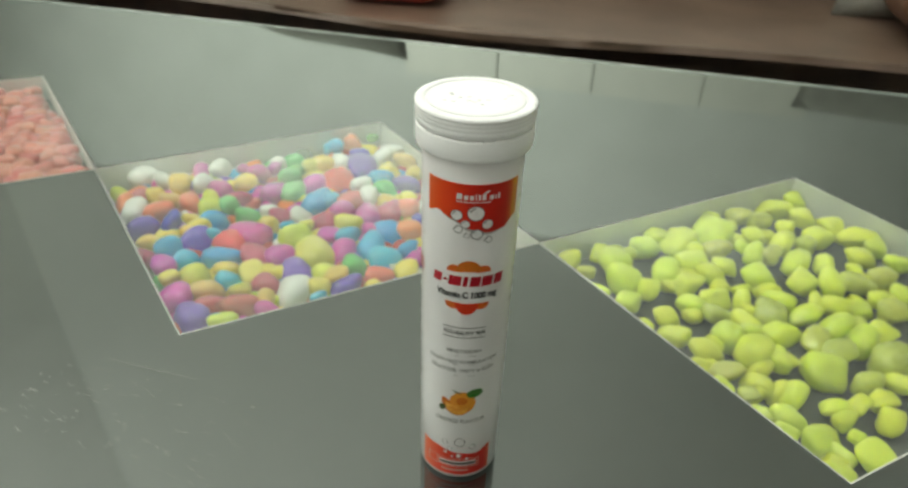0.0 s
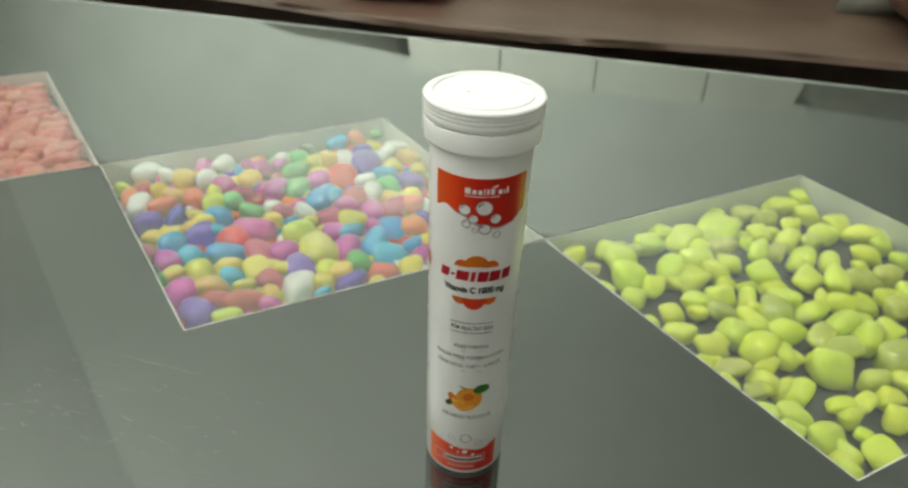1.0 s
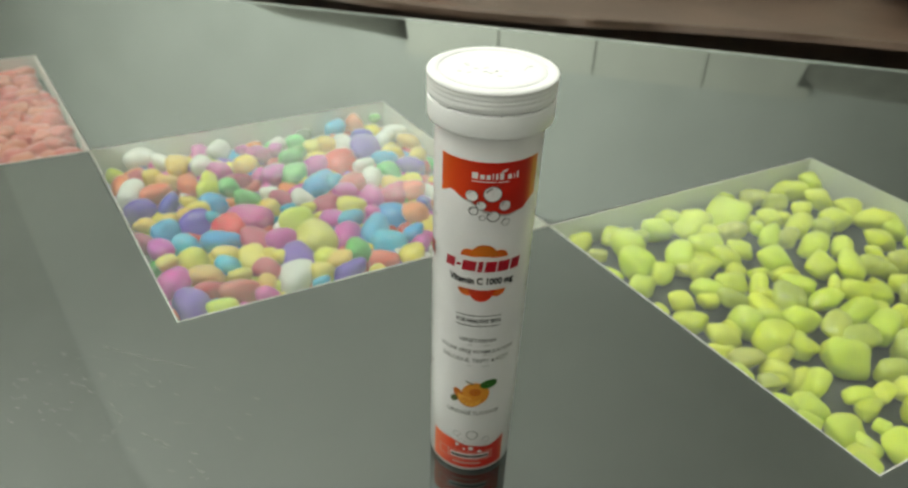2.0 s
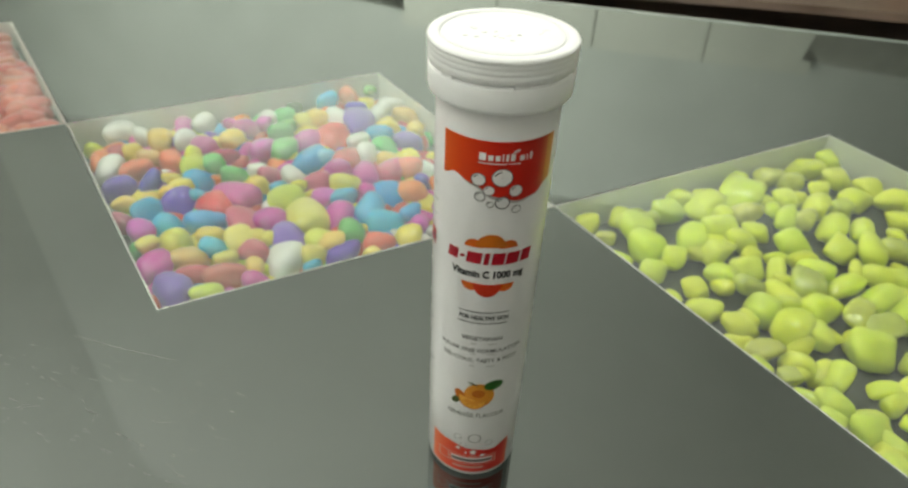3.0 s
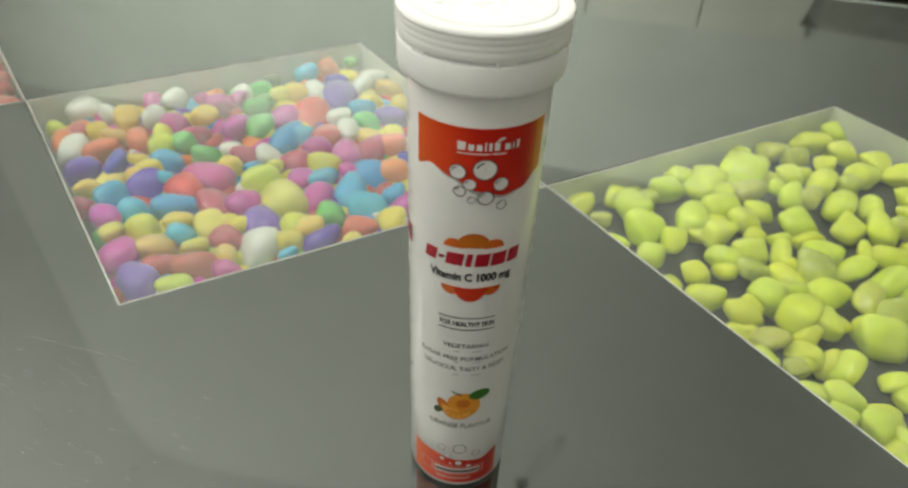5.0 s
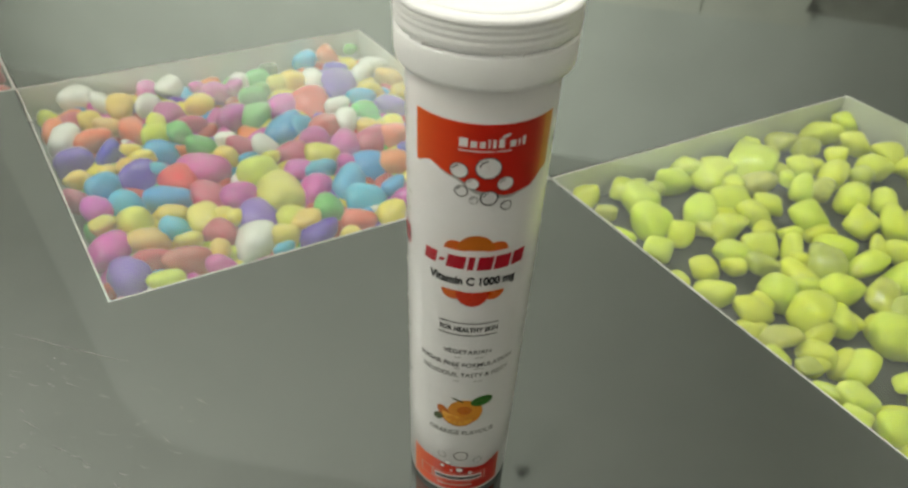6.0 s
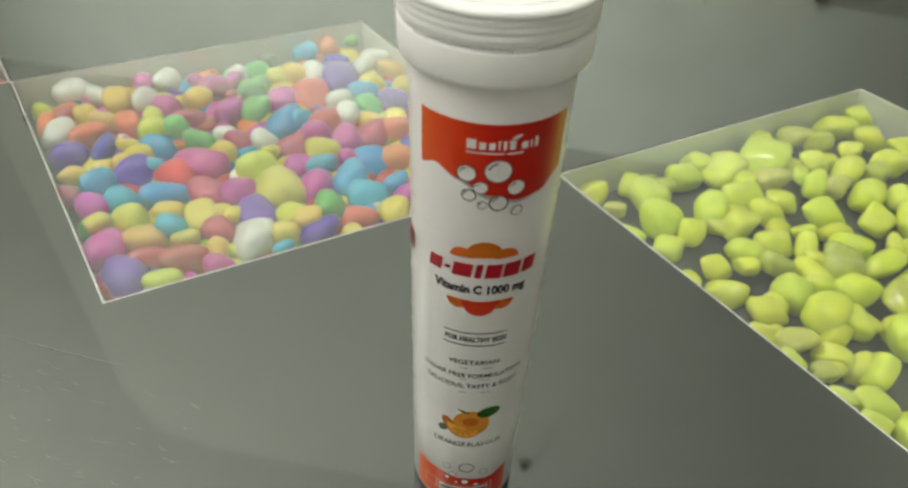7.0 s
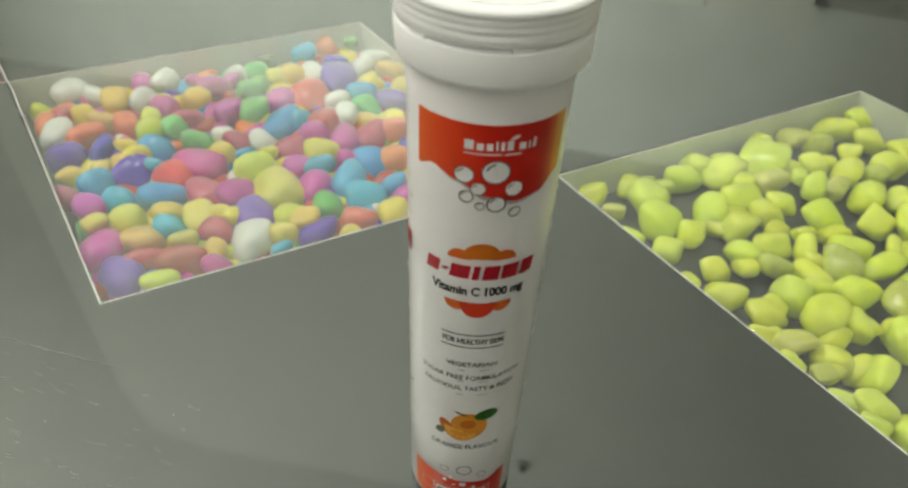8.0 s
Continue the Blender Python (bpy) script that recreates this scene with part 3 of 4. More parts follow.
pebbles("yellow", "neon", -0.0122,
        (261.3, -88.8, 5.6, 3.9, -33), (271.9, -89.9, 9, 6.4, 33), (291.7, -78.2, 6.6, 4.1, 11), (295.1, -82.5, 7.2, 4.8, 65), (302.7, -73.3, 5.9, 4.2, 56), (315.4, -65.9, 8, 5, 26), (315.4, -77.3, 8.6, 5.4, 74), (268.7, -99.2, 5.3, 3.6, -30), (283.1, -99.3, 8.8, 6.2, 25), (289.8, -105.2, 6.3, 3.9, -43), (287.8, -114.7, 5.2, 3.6, -40), (297.8, -93.4, 5.9, 3.7, 65), (302.7, -103, 9.5, 7, 44))
pebbles("yellow", "cloudy", -0.0122,
        (176, -4.2, 5.8, 3.6, -1), (188.3, 23.2, 6.7, 4.2, 19), (196.8, 21.3, 6.1, 4.9, 23), (245.4, -23.8, 7.5, 6.3, 40), (249, 42, 9.3, 5.9, 20), (278.9, 88.3, 8.2, 6.3, 23), (266.5, 89, 8.2, 7.3, 31), (302.8, 62.8, 6.9, 5.9, 37), (280.6, 45.3, 6.7, 5.5, 67), (324.6, 28.5, 10.1, 7, 26), (339.8, 38.9, 9.4, 7, 31), (272.8, -16.5, 9.6, 8.2, 80), (338.1, 5.6, 9.7, 7.1, 36), (291.3, -32.3, 10, 6.3, 74), (301.2, -39.1, 9.9, 6.2, 23), (326.2, -35.1, 12.6, 8.8, 48), (311.1, -55.8, 8, 5.2, 29), (247.2, -67.9, 8, 5.6, 26))
pebbles("yellow", "cloudy", -0.0122,
        (256.3, -79.5, 5.3, 3.8, 29))
pebble_bed("coloured", -0.0152, MIXED, 0.0110, 0.0068, 3)
rest_rng = random.Random(5)
for i in range(-10, 11):
    for j in range(-9, 10):
        ru, rv = (i + rest_rng.uniform(-0.3, 0.3)) * 0.108, (j + rest_rng.uniform(-0.3, 0.3)) * 0.122
        rx, ry = in_well("yellow", ru, rv)
        if abs(ru) + abs(rv) < 0.93 and rx > 0.355 + 0.28 * ry and rest_rng.random() < 0.8:
            one_pebble("yellow", "neon", rx, ry, -0.0125, rest_rng.uniform(0.007, 0.010), rest_rng.uniform(0.0055, 0.007), rest_rng.uniform(0, 360))
pebble_bed("yellow", -0.0150, ["neon"], 0.0150, 0.0062, 9, keep=0.18)
pebble_bed("pink", -0.0140, ["pink"], 0.0105, 0.0080, 4)
pink_rng = random.Random(12)
for i in range(-10, 11):
    for j in range(-10, 11):
        pu, pv = (i + pink_rng.uniform(-0.3, 0.3) + 0.5 * (j % 2)) * 0.0140 / 0.156, (j + pink_rng.uniform(-0.3, 0.3)) * 0.0125 / 0.131
        if abs(pu) + abs(pv) < 0.92 and pu + pv > -0.35:
            px, py = in_well("pink", pu, pv)
            one_pebble("pink", "pink", px, py, -0.0095 + pink_rng.uniform(-0.002, 0.002), pink_rng.uniform(0.0070, 0.0098), pink_rng.uniform(0.006, 0.0075), pink_rng.uniform(0, 360))

# ---- the tablet tube ----
TX, TY = 0.1390, -0.1550


def tube_radius(z):
    return 0.0142 + 0.0004 * z / 0.133


def tablet_tube():
    base = thing("tablet_tube", (TX, TY, 0), "white plastic effervescent tablet tube with a red and orange label", "tablet tube")
    r = tube_radius
    part("tube_body", lathe([(0, 0.0008), (r(0) - 0.0016, 0.0008), (r(0) - 0.0012, 0.0), (r(0) - 0.0005, 0.0001), (r(0), 0.0007), (r(0.03), 0.03), (r(0.06), 0.06), (r(0.09), 0.09), (r(0.131), 0.131), (r(0.131) - 0.001, 0.1325), (0, 0.1325)]), TUBE_PLASTIC, base, "white tapered plastic tube", True)
    ridges = []
    for k in range(3):
        z = 0.1358 + 0.00118 * k
        ridges += [(0.01665, z), (0.01670, z + 0.0005), (0.01655, z + 0.00075), (0.01655, z + 0.00095)]
    cap = part("cap", lathe([(0.0147, 0.1294), (0.0157, 0.1282), (0.0162, 0.1282), (0.01645, 0.1285), (0.01655, 0.1291), (0.01663, 0.1338), (0.0164, 0.13415), (0.0155, 0.1342), (0.0155, 0.1346), (0.0164, 0.13465), (0.0166, 0.1351), *ridges, (0.0168, 0.13935), (0.0168, 0.1397), (0.0166, 0.1401), (0.0162, 0.1403), (0.01425, 0.1403), (0.01400, 0.1401), (0.01385, 0.13965), (0.01370, 0.13965), (0.01352, 0.1401), (0.01335, 0.14025), (0.0120, 0.14020), (0, 0.14020)], 128), CAP_PLASTIC, base, "white ridged push-on cap with a tear slot", True)
    for k in range(6):
        a = 26 + 60 * k
        tab = boxed(-0.0018, -0.0007, 0.1339, 0.0018, 0.0014, 0.1351, bevel=0.0002, segments=1)
        bmesh.ops.translate(tab, vec=(0, -0.01575, 0), verts=tab.verts)
        bmesh.ops.rotate(tab, verts=tab.verts, cent=(0, 0, 0), matrix=Matrix.Rotation(radians(a), 3, "Z"))
        part("slot_bridge", tab, CAP_PLASTIC, cap)
    return base


tube = tablet_tube()

# ---- the printed label ----
FRONT = radians(12.5)


def ink(name, colour, rough=0.3):
    d = tuple(0.9 * c for c in colour)
    return surface(name + "_ink", d, colour, 300, rough, 0.05, 900)


RED, ORANGE = ink("red", (0.62, 0.035, 0.010)), ink("orange", (0.70, 0.13, 0.012))
CRIMSON, BLACK, GREY, PAPER = ink("crimson", (0.45, 0.006, 0.020)), ink("black", (0.012, 0.012, 0.014)), ink("grey", (0.085, 0.085, 0.085)), ink("white", (0.83, 0.825, 0.83))
LEAF, FRUIT, FRUIT_DARK, SLICE, TWIG = ink("leaf", (0.03, 0.16, 0.02)), ink("fruit", (0.76, 0.30, 0.03)), ink("fruit_shade", (0.60, 0.15, 0.01)), ink("slice", (0.85, 0.42, 0.06)), ink("twig", (0.06, 0.09, 0.02))
PALE_GREY = ink("pale_grey", (0.42, 0.41, 0.40))


def field_ink():
    """Orange-red turning to deep red and to amber round the tube."""
    m, nt, p = shader("label_field_ink")
    tc = nt.nodes.new("ShaderNodeTexCoord")
    sep = nt.nodes.new("ShaderNodeSeparateXYZ")
    link(nt, tc.outputs["Object"], sep.inputs[0])
    neg = nt.nodes.new("ShaderNodeMath")
    neg.operation = "MULTIPLY"
    neg.inputs[1].default_value = -1.0
    link(nt, sep.outputs["Y"], neg.inputs[0])
    at = nt.nodes.new("ShaderNodeMath")
    at.operation = "ARCTAN2"
    link(nt, sep.outputs["X"], at.inputs[0])
    link(nt, neg.outputs[0], at.inputs[1])
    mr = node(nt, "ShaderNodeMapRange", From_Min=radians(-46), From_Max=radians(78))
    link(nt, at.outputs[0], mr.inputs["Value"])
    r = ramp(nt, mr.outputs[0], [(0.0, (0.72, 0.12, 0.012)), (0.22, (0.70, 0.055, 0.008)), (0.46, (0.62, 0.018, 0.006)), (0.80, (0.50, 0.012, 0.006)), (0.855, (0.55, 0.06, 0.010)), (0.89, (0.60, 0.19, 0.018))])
    link(nt, r.outputs[0], p.inputs["Base Color"])
    p.inputs["Roughness"].default_value = 0.28
    return m


FIELD = field_ink()
FAINT = ink("faint_pink", (0.62, 0.36, 0.30))


def label_height(z):
    """The height on the tube of a height on the flat artwork, which lies a little stretched on it."""
    k = z / 0.1223
    return 0.1223 * (-0.0133 + 1.1676 * k - 0.1631 * k * k)


def on_tube(u, z, lift):
    """Artwork millimetres along the label from its middle, artwork metres up."""
    z = label_height(z)
    u *= 0.90
    r = tube_radius(z)
    a = FRONT + u / 1000 / r
    return Vector(((r + lift) * math.sin(a), -(r + lift) * math.cos(a), z))


def deg(a, z):
    """The place along the label, in millimetres, of a bearing in degrees."""
    return (radians(a) - FRONT) * tube_radius(label_height(z)) * 1000 / 0.90


def band(name, material, a0, a1, top, low, lift=0.00012, steps=48, label=""):
    """A printed field between two heights, which are functions of the bearing."""
    bm = bmesh.new()
    rows = 6
    grid = []
    for i in range(steps + 1):
        a = a0 + (a1 - a0) * i / steps
        zs = [low(a) + (top(a) - low(a)) * j / rows for j in range(rows + 1)]
        grid.append([bm.verts.new(on_tube(deg(a, z), z, lift)) for z in zs])
    for p, q in zip(grid, grid[1:]):
        for j in range(rows):
            bm.faces.new((p[j], q[j], q[j + 1], p[j + 1]))
    return part(name, bm, material, tube, label)


def blob(name, material, u, z, ru, rz, lift=0.0002, turn=0.0, start=0.0, end=360.0, hollow=0.0, label=""):
    """An ellipse, a piece of one, or a ring: millimetres."""
    bm = bmesh.new()
    n = 32
    ca, sa = math.cos(radians(turn)), math.sin(radians(turn))

    def at(k, f):
        a = radians(start + (end - start) * k / n)
        x, y = ru * f * math.cos(a), rz * f * math.sin(a)
        return bm.verts.new(on_tube(u + x * ca - y * sa, z + (x * sa + y * ca) / 1000, lift))

    fs = [hollow, (1 + hollow) / 2, 1.0] if hollow else [0.02, 0.5, 1.0]
    rings = [[at(k, f) for k in range(n + 1)] for f in fs]
    for p, q in zip(rings, rings[1:]):
        for k in range(n):
            bm.faces.new((p[k], q[k], q[k + 1], p[k + 1]))
    return part(name, bm, material, tube, label)


def bar(name, material, u0, u1, z0, z1, lift=0.0002, slant=0.0, label=""):
    """A slanted bar: millimetres along, metres up."""
    bm = bmesh.new()
    n = max(2, int(abs(u1 - u0) * 2))
    low = [bm.verts.new(on_tube(u0 + (u1 - u0) * i / n, z0, lift)) for i in range(n + 1)]
    top = [bm.verts.new(on_tube(slant + u0 + (u1 - u0) * i / n, z1, lift)) for i in range(n + 1)]
    for i in range(n):
        bm.faces.new((low[i], low[i + 1], top[i + 1], top[i]))
    return part(name, bm, material, tube, label)


def shape(name, material, points, lift=0.0002, label=""):
    bm = bmesh.new()
    f = bm.faces.new([bm.verts.new((u, z, 0)) for u, z in points])
    bmesh.ops.triangulate(bm, faces=[f])
    bmesh.ops.subdivide_edges(bm, edges=bm.edges, cuts=2, use_grid_fill=True)
    for v in bm.verts:
        v.co = on_tube(v.co.x, v.co.y / 1000, lift)
    return part(name, bm, material, tube, label)


def words(text, material, z, width, height, bold=0.0, lift=0.0002):
    """Lettering wrapped on the tube: width in millimetres, height of a capital in millimetres."""
    cu = bpy.data.curves.new("lettering", "FONT")
    cu.body, cu.align_x, cu.size, cu.offset, cu.resolution_u = text, "CENTER", 1.0, bold, 3
    ob = new("lettering", cu)
    bpy.context.view_layer.update()
    me = bpy.data.meshes.new_from_object(ob.evaluated_get(bpy.context.evaluated_depsgraph_get()))
    bpy.data.objects.remove(ob)
    bpy.data.curves.remove(cu)
    bm = bmesh.new()
    bm.from_mesh(me)
    bpy.data.meshes.remove(me)
    bmesh.ops.triangulate(bm, faces=bm.faces)
    xs = [v.co.x for v in bm.verts]
    x0, x1 = min(xs), max(xs)
    for v in bm.verts:
        v.co = on_tube((v.co.x - (x0 + x1) / 2) / (x1 - x0) * width, z + v.co.y / 0.70 * height / 1000, lift)
    return part("lettering", bm, material, tube, "")


def curve(*stops):
    def f(a):
        for (a0, z0), (a1, z1) in zip(stops, stops[1:]):
            if a <= a1:
                k = (a - a0) / (a1 - a0)
                k = k * k * (3 - 2 * k)
                return z0 + (z1 - z0) * k
        return stops[-1][1]
    return f


wave = curve((-40, 0.1096), (-27, 0.1112), (-8, 0.1092), (14, 0.1060), (35, 0.1046), (52, 0.1054), (68, 0.1082), (80, 0.1102))
flat_top = curve((-40, 0.1224), (80, 0.1223))
band("wave_shadow", PALE_GREY, -26, 60, wave, lambda a: wave(a) - 0.0009 * math.sin(math.pi * (a + 26) / 86), 0.00010, label="soft grey edge under the red field")
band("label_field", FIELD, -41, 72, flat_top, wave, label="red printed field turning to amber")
# maker's mark as plain white bars
u = deg(-4, 0.1178)
for w, gap, tall in ((2.0, 0.3, 2.6), (1.5, 0.3, 1.9), (1.4, 0.3, 1.9), (0.6, 0.3, 2.6), (0.9, 0.25, 2.4), (1.4, 0.9, 2.6), (1.5, 0.3, 1.9), (0.6, 0.3, 2.0), (0.9, 0.3, 2.6)):
    bar("mark", PAPER, u + 0.1, u + w - 0.15, 0.1168, 0.1168 + 0.82 * tall / 1000)
    u += w + gap
bar("mark", PAPER, deg(-4, 0.116), deg(21, 0.116), 0.1158, 0.1161)
bar("mark", PAPER, deg(23, 0.116), deg(34, 0.116), 0.1158, 0.1161)
blob("mark", PAPER, deg(29, 0.1195), 0.1196, 1.0, 0.35, turn=25)
# bubbles
for a, z, r, filled in ((-2.8, 0.1109, 1.45, 1), (18.3, 0.1119, 2.05, 1), (7.3, 0.1079, 1.10, 1), (31.7, 0.1078, 1.35, 1), (-0.5, 0.1058, 1.10, 0), (9.2, 0.1037, 0.72, 0), (20.3, 0.1043, 1.45, 0), (33.8, 0.1021, 0.95, 0)):
    r *= 1.28
    blob("bubble", PAPER if filled else TUBE_PLASTIC, deg(a, z), z, r, r, 0.0002, label="white printed bubble")
    blob("bubble_rim", GREY, deg(a, z), z, r * 1.05, r * 1.05, 0.00026, hollow=0.90 if filled else 0.84)
    blob("bubble_glint", GREY, deg(a, z), z, r * 0.74, r * 0.74, 0.00027, start=95, end=170, hollow=0.80)
# product name as plain crimson shapes between two clouds
for a, z, ru, rz, m, s0 in ((-3, 0.0896, 2.6, 2.6, ORANGE, 0), (31, 0.0896, 2.6, 2.6, ORANGE, 0), (13.7, 0.0899, 4.2, 4.3, FRUIT_DARK, 0)):
    blob("cloud", m, deg(a, z), z, ru, rz, 0.00016 if m is ORANGE else 0.00022, start=0, end=180, label="orange printed cloud")
for a, z, ru, rz, m in ((-4, 0.0777, 2.7, 2.6, ORANGE), (31, 0.0777, 2.7, 2.6, ORANGE), (13.2, 0.0776, 4.0, 4.3, RED)):
    blob("cloud", m, deg(a, z), z, ru, rz, 0.00016 if m is ORANGE else 0.00022, start=180, end=360, label="red printed cloud")
NAME_Z = 83.9
for x0, x1, low, high in ((-12.2, -9.0, 0.6, 4.0), (-8.3, -7.0, 1.7, 2.6), (-6.4, -2.2, 0.5, 4.1), (-1.5, -0.1, 0.4, 4.2), (0.7, 4.1, 0.4, 4.2), (4.6, 8.3, 0.4, 4.2), (9.0, 12.2, 0.4, 4.2)):
    shape("mark", CRIMSON, [(x0, NAME_Z + low), (x1, NAME_Z + low), (x1 + 0.5, NAME_Z + high), (x0 + 0.5, NAME_Z + high)])
words("Vitamin C 1000 mg", BLACK, 0.0798, 21.0, 2.3, 0.034)
bar("rule", BLACK, -7.7, 7.3, 0.0676, 0.06785)
bar("rule", BLACK, -7.7, 7.3, 0.0637, 0.06395)
words("FOR HEALTHY SKIN", BLACK, 0.0650, 14.6, 1.5, 0.022)
words("VEGETARIAN", GREY, 0.0575, 12.4, 1.4, 0.008)
words("SUGAR FREE FORMULATION", GREY, 0.0530, 26.2, 1.4, 0.008)
words("DELICIOUS, TASTY & FIZZY", GREY, 0.0494, 24.2, 1.4, 0.008)
for z in (0.0561, 0.0522, 0.0477):
    bar("rule", PALE_GREY, -3.2, -1.5, z, z + 0.00025)
    bar("rule", PALE_GREY, 2.0, 4.6, z, z + 0.00025)
# orange with a slice and a leaf
oz = 0.0362
blob("fruit", FRUIT, 0.6, oz, 4.9, 4.6, 0.00016, label="printed orange")
blob("fruit_shade", FRUIT_DARK, 0.4, oz + 0.0007, 2.1, 1.6, 0.0002)
blob("fruit", FRUIT_DARK, -5.2, oz - 0.0012, 1.6, 3.1, 0.00018, turn=35, label="printed orange wedge")
blob("slice_rind", FRUIT_DARK, -1.4, oz - 0.0014, 4.9, 4.1, 0.00022, turn=-14, start=180, end=360)
blob("slice", SLICE, -1.4, oz - 0.0015, 4.5, 3.6, 0.00025, turn=-14, start=180, end=360, label="pale orange slice")
for k in range(5):
    blob("slice_segment", FRUIT, -1.4 + 2.2 * math.cos(radians(204 + 33 * k)) , oz - 0.0016 + 0.0019 * math.sin(radians(204 + 33 * k)), 1.3, 0.55, 0.00028, turn=204 + 33 * k)
blob("leaf", LEAF, 5.0, oz + 0.0040, 3.1, 1.8, 0.00028, turn=8, label="green printed leaf")
blob("leaf_vein", TWIG, 4.9, oz + 0.0042, 3.0, 0.15, 0.0003, turn=8)
blob("twig", TWIG, -1.6, oz + 0.0046, 1.8, 0.28, 0.0003, turn=-22)
blob("leaf", TWIG, -7.0, oz - 0.0030, 1.5, 1.2, 0.00022, turn=40)
words("ORANGE FLAVOUR", GREY, 0.0272, 19.4, 1.7, 0.006)
# foot of the label
foot_top = curve((-46, 0.0152), (-20, 0.0150), (10, 0.0134), (38, 0.0126), (62, 0.0146))
foot_low = curve((-46, 0.0032), (62, 0.0032))
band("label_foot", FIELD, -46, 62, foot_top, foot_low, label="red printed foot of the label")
for a, z, r, filled in ((13.5, 0.0183, 2.1, 0), (-7, 0.0180, 1.3, 0), (32, 0.0160, 1.3, 0), (0, 0.0150, 1.0, 1), (-6, 0.0133, 0.75, 1), (13, 0.0122, 1.1, 1), (25, 0.0108, 0.75, 1), (4, 0.0118, 0.5, 1)):
    if filled:
        blob("bubble", PAPER, deg(a, z), z, r, r * 0.85, 0.00026)
    blob("bubble_rim", GREY, deg(a, z), z, r * 1.03, r * 0.9, 0.00028, hollow=0.88)
for z0, z1 in ((0.0066, 0.00685), (0.0102, 0.01045)):
    bar("imprint_frame", FAINT, deg(-34, 0.009), deg(44, 0.009), z0, z1)
for a in (-34, -19, 42):
    bar("imprint_frame", FAINT, deg(a, 0.009), deg(a + 1.6, 0.009), 0.0066, 0.01045)
bar("imprint", PAPER, deg(-15, 0.009), deg(39, 0.009), 0.0074, 0.0096)
bar("imprint", GREY, deg(-14, 0.009), deg(38, 0.009), 0.0079, 0.0091, 0.00028)
bar("imprint", FAINT, deg(-12, 0.009), deg(28, 0.009), 0.0049, 0.0057)
# small print round the sides
side_rng = random.Random(21)
for a0, a1 in ((-72, -50), (76, 100)):
    z = 0.118
    while z > 0.022:
        if side_rng.random() < 0.6:
            a = a0 + side_rng.uniform(0, 5)
            bar("small_print", GREY if side_rng.random() < 0.4 else PALE_GREY, deg(a, z), deg(a + (a1 - a0) * side_rng.uniform(0.35, 0.85), z), z, z + 0.0008)
        z -= side_rng.choice((0.0022, 0.0030, 0.0048))
band("side_panel", CRIMSON, -74, -54, lambda a: 0.0885, lambda a: 0.0835, 0.00013)
# raised strokes on the lid
lid_rng = random.Random(4)
for k in range(11):
    bm = boxed(-0.0006, -0.00022, 0, 0.0006, 0.00022, 0.00026, bevel=0.00009, segments=2)
    ob = part("relief_stroke", bm, CAP_PLASTIC, tube)
    ob.matrix_local = pose(-0.0071 + 0.0026 * (k % 5) + lid_rng.uniform(-0.0008, 0.0008), -0.0038 + 0.0029 * (k // 5) + 0.0012 * lid_rng.uniform(-1, 1), 0.1401, 0, 0, lid_rng.uniform(0, 60))
for x, y, turn, size in ((0.0080, 0.0025, 80, 1.6), (0.0087, 0.0042, 10, 1.0)):
    ob = part("relief_stroke", boxed(-0.001 * size, -0.00022, 0, 0.001 * size, 0.00022, 0.00028, bevel=0.00008, segments=1), CAP_PLASTIC, tube)
    ob.matrix_local = pose(x, y, 0.1401, 0, 0, turn)

# ---- the sofa behind the table and the far wall ----
def sofa_outline(front, back, half, bulge, middle):
    """A straight-backed plan whose front swells towards the table."""
    n = 40
    xs = [half * (2 * i / n - 1) for i in range(n + 1)]
    return [(x, front + bulge * (1 - math.exp(-((x - middle) / 0.34) ** 2))) for x in xs] + [(half, back), (-half, back)]


def soft_block(outline, z0, z1, r):
    bm = prism(outline, z0, z1)
    edges = [e for e in bm.edges if abs(e.verts[0].co.z - e.verts[1].co.z) < 1e-6]
    bmesh.ops.bevel(bm, geom=edges, offset=r, segments=5, profile=0.5, affect="EDGES")
    return bm


def cushion(name, m, sx, sy, sz, material, label, slump=0.0):
    """A stuffed square cushion with pinched corners and a seam."""
    base = thing(name, (0, 0, 0), label, "cushion")
    bm = bmesh.new()
    n = 16
    for side in (1, -1):
        grid = [[None] * (n + 1) for _ in range(n + 1)]
        for i in range(n + 1):
            for j in range(n + 1):
                u, v = 2 * i / n - 1, 2 * j / n - 1
                puff = (max(0.0, 1 - u ** 4) * max(0.0, 1 - v ** 4)) ** 0.55
                pinch = 1 - 0.06 * (1 - abs(u) ** 2 * abs(v) ** 2)
                sag = slump * max(0.0, -u) ** 2 * (v + 1) / 2
                grid[i][j] = bm.verts.new((u * sx * pinch, (v - sag) * sy * pinch, side * sz * puff + 0.004 * noise.noise((u * 2, v * 2, side)) * puff))
        for i in range(n):
            for j in range(n):
                f = (grid[i][j], grid[i + 1][j], grid[i + 1][j + 1], grid[i][j + 1])
                bm.faces.new(f if side > 0 else f[::-1])
    bmesh.ops.remove_doubles(bm, verts=bm.verts, dist=0.0005)
    part("cover", bm, material, base, "", True)
    base.matrix_world = m
    return base


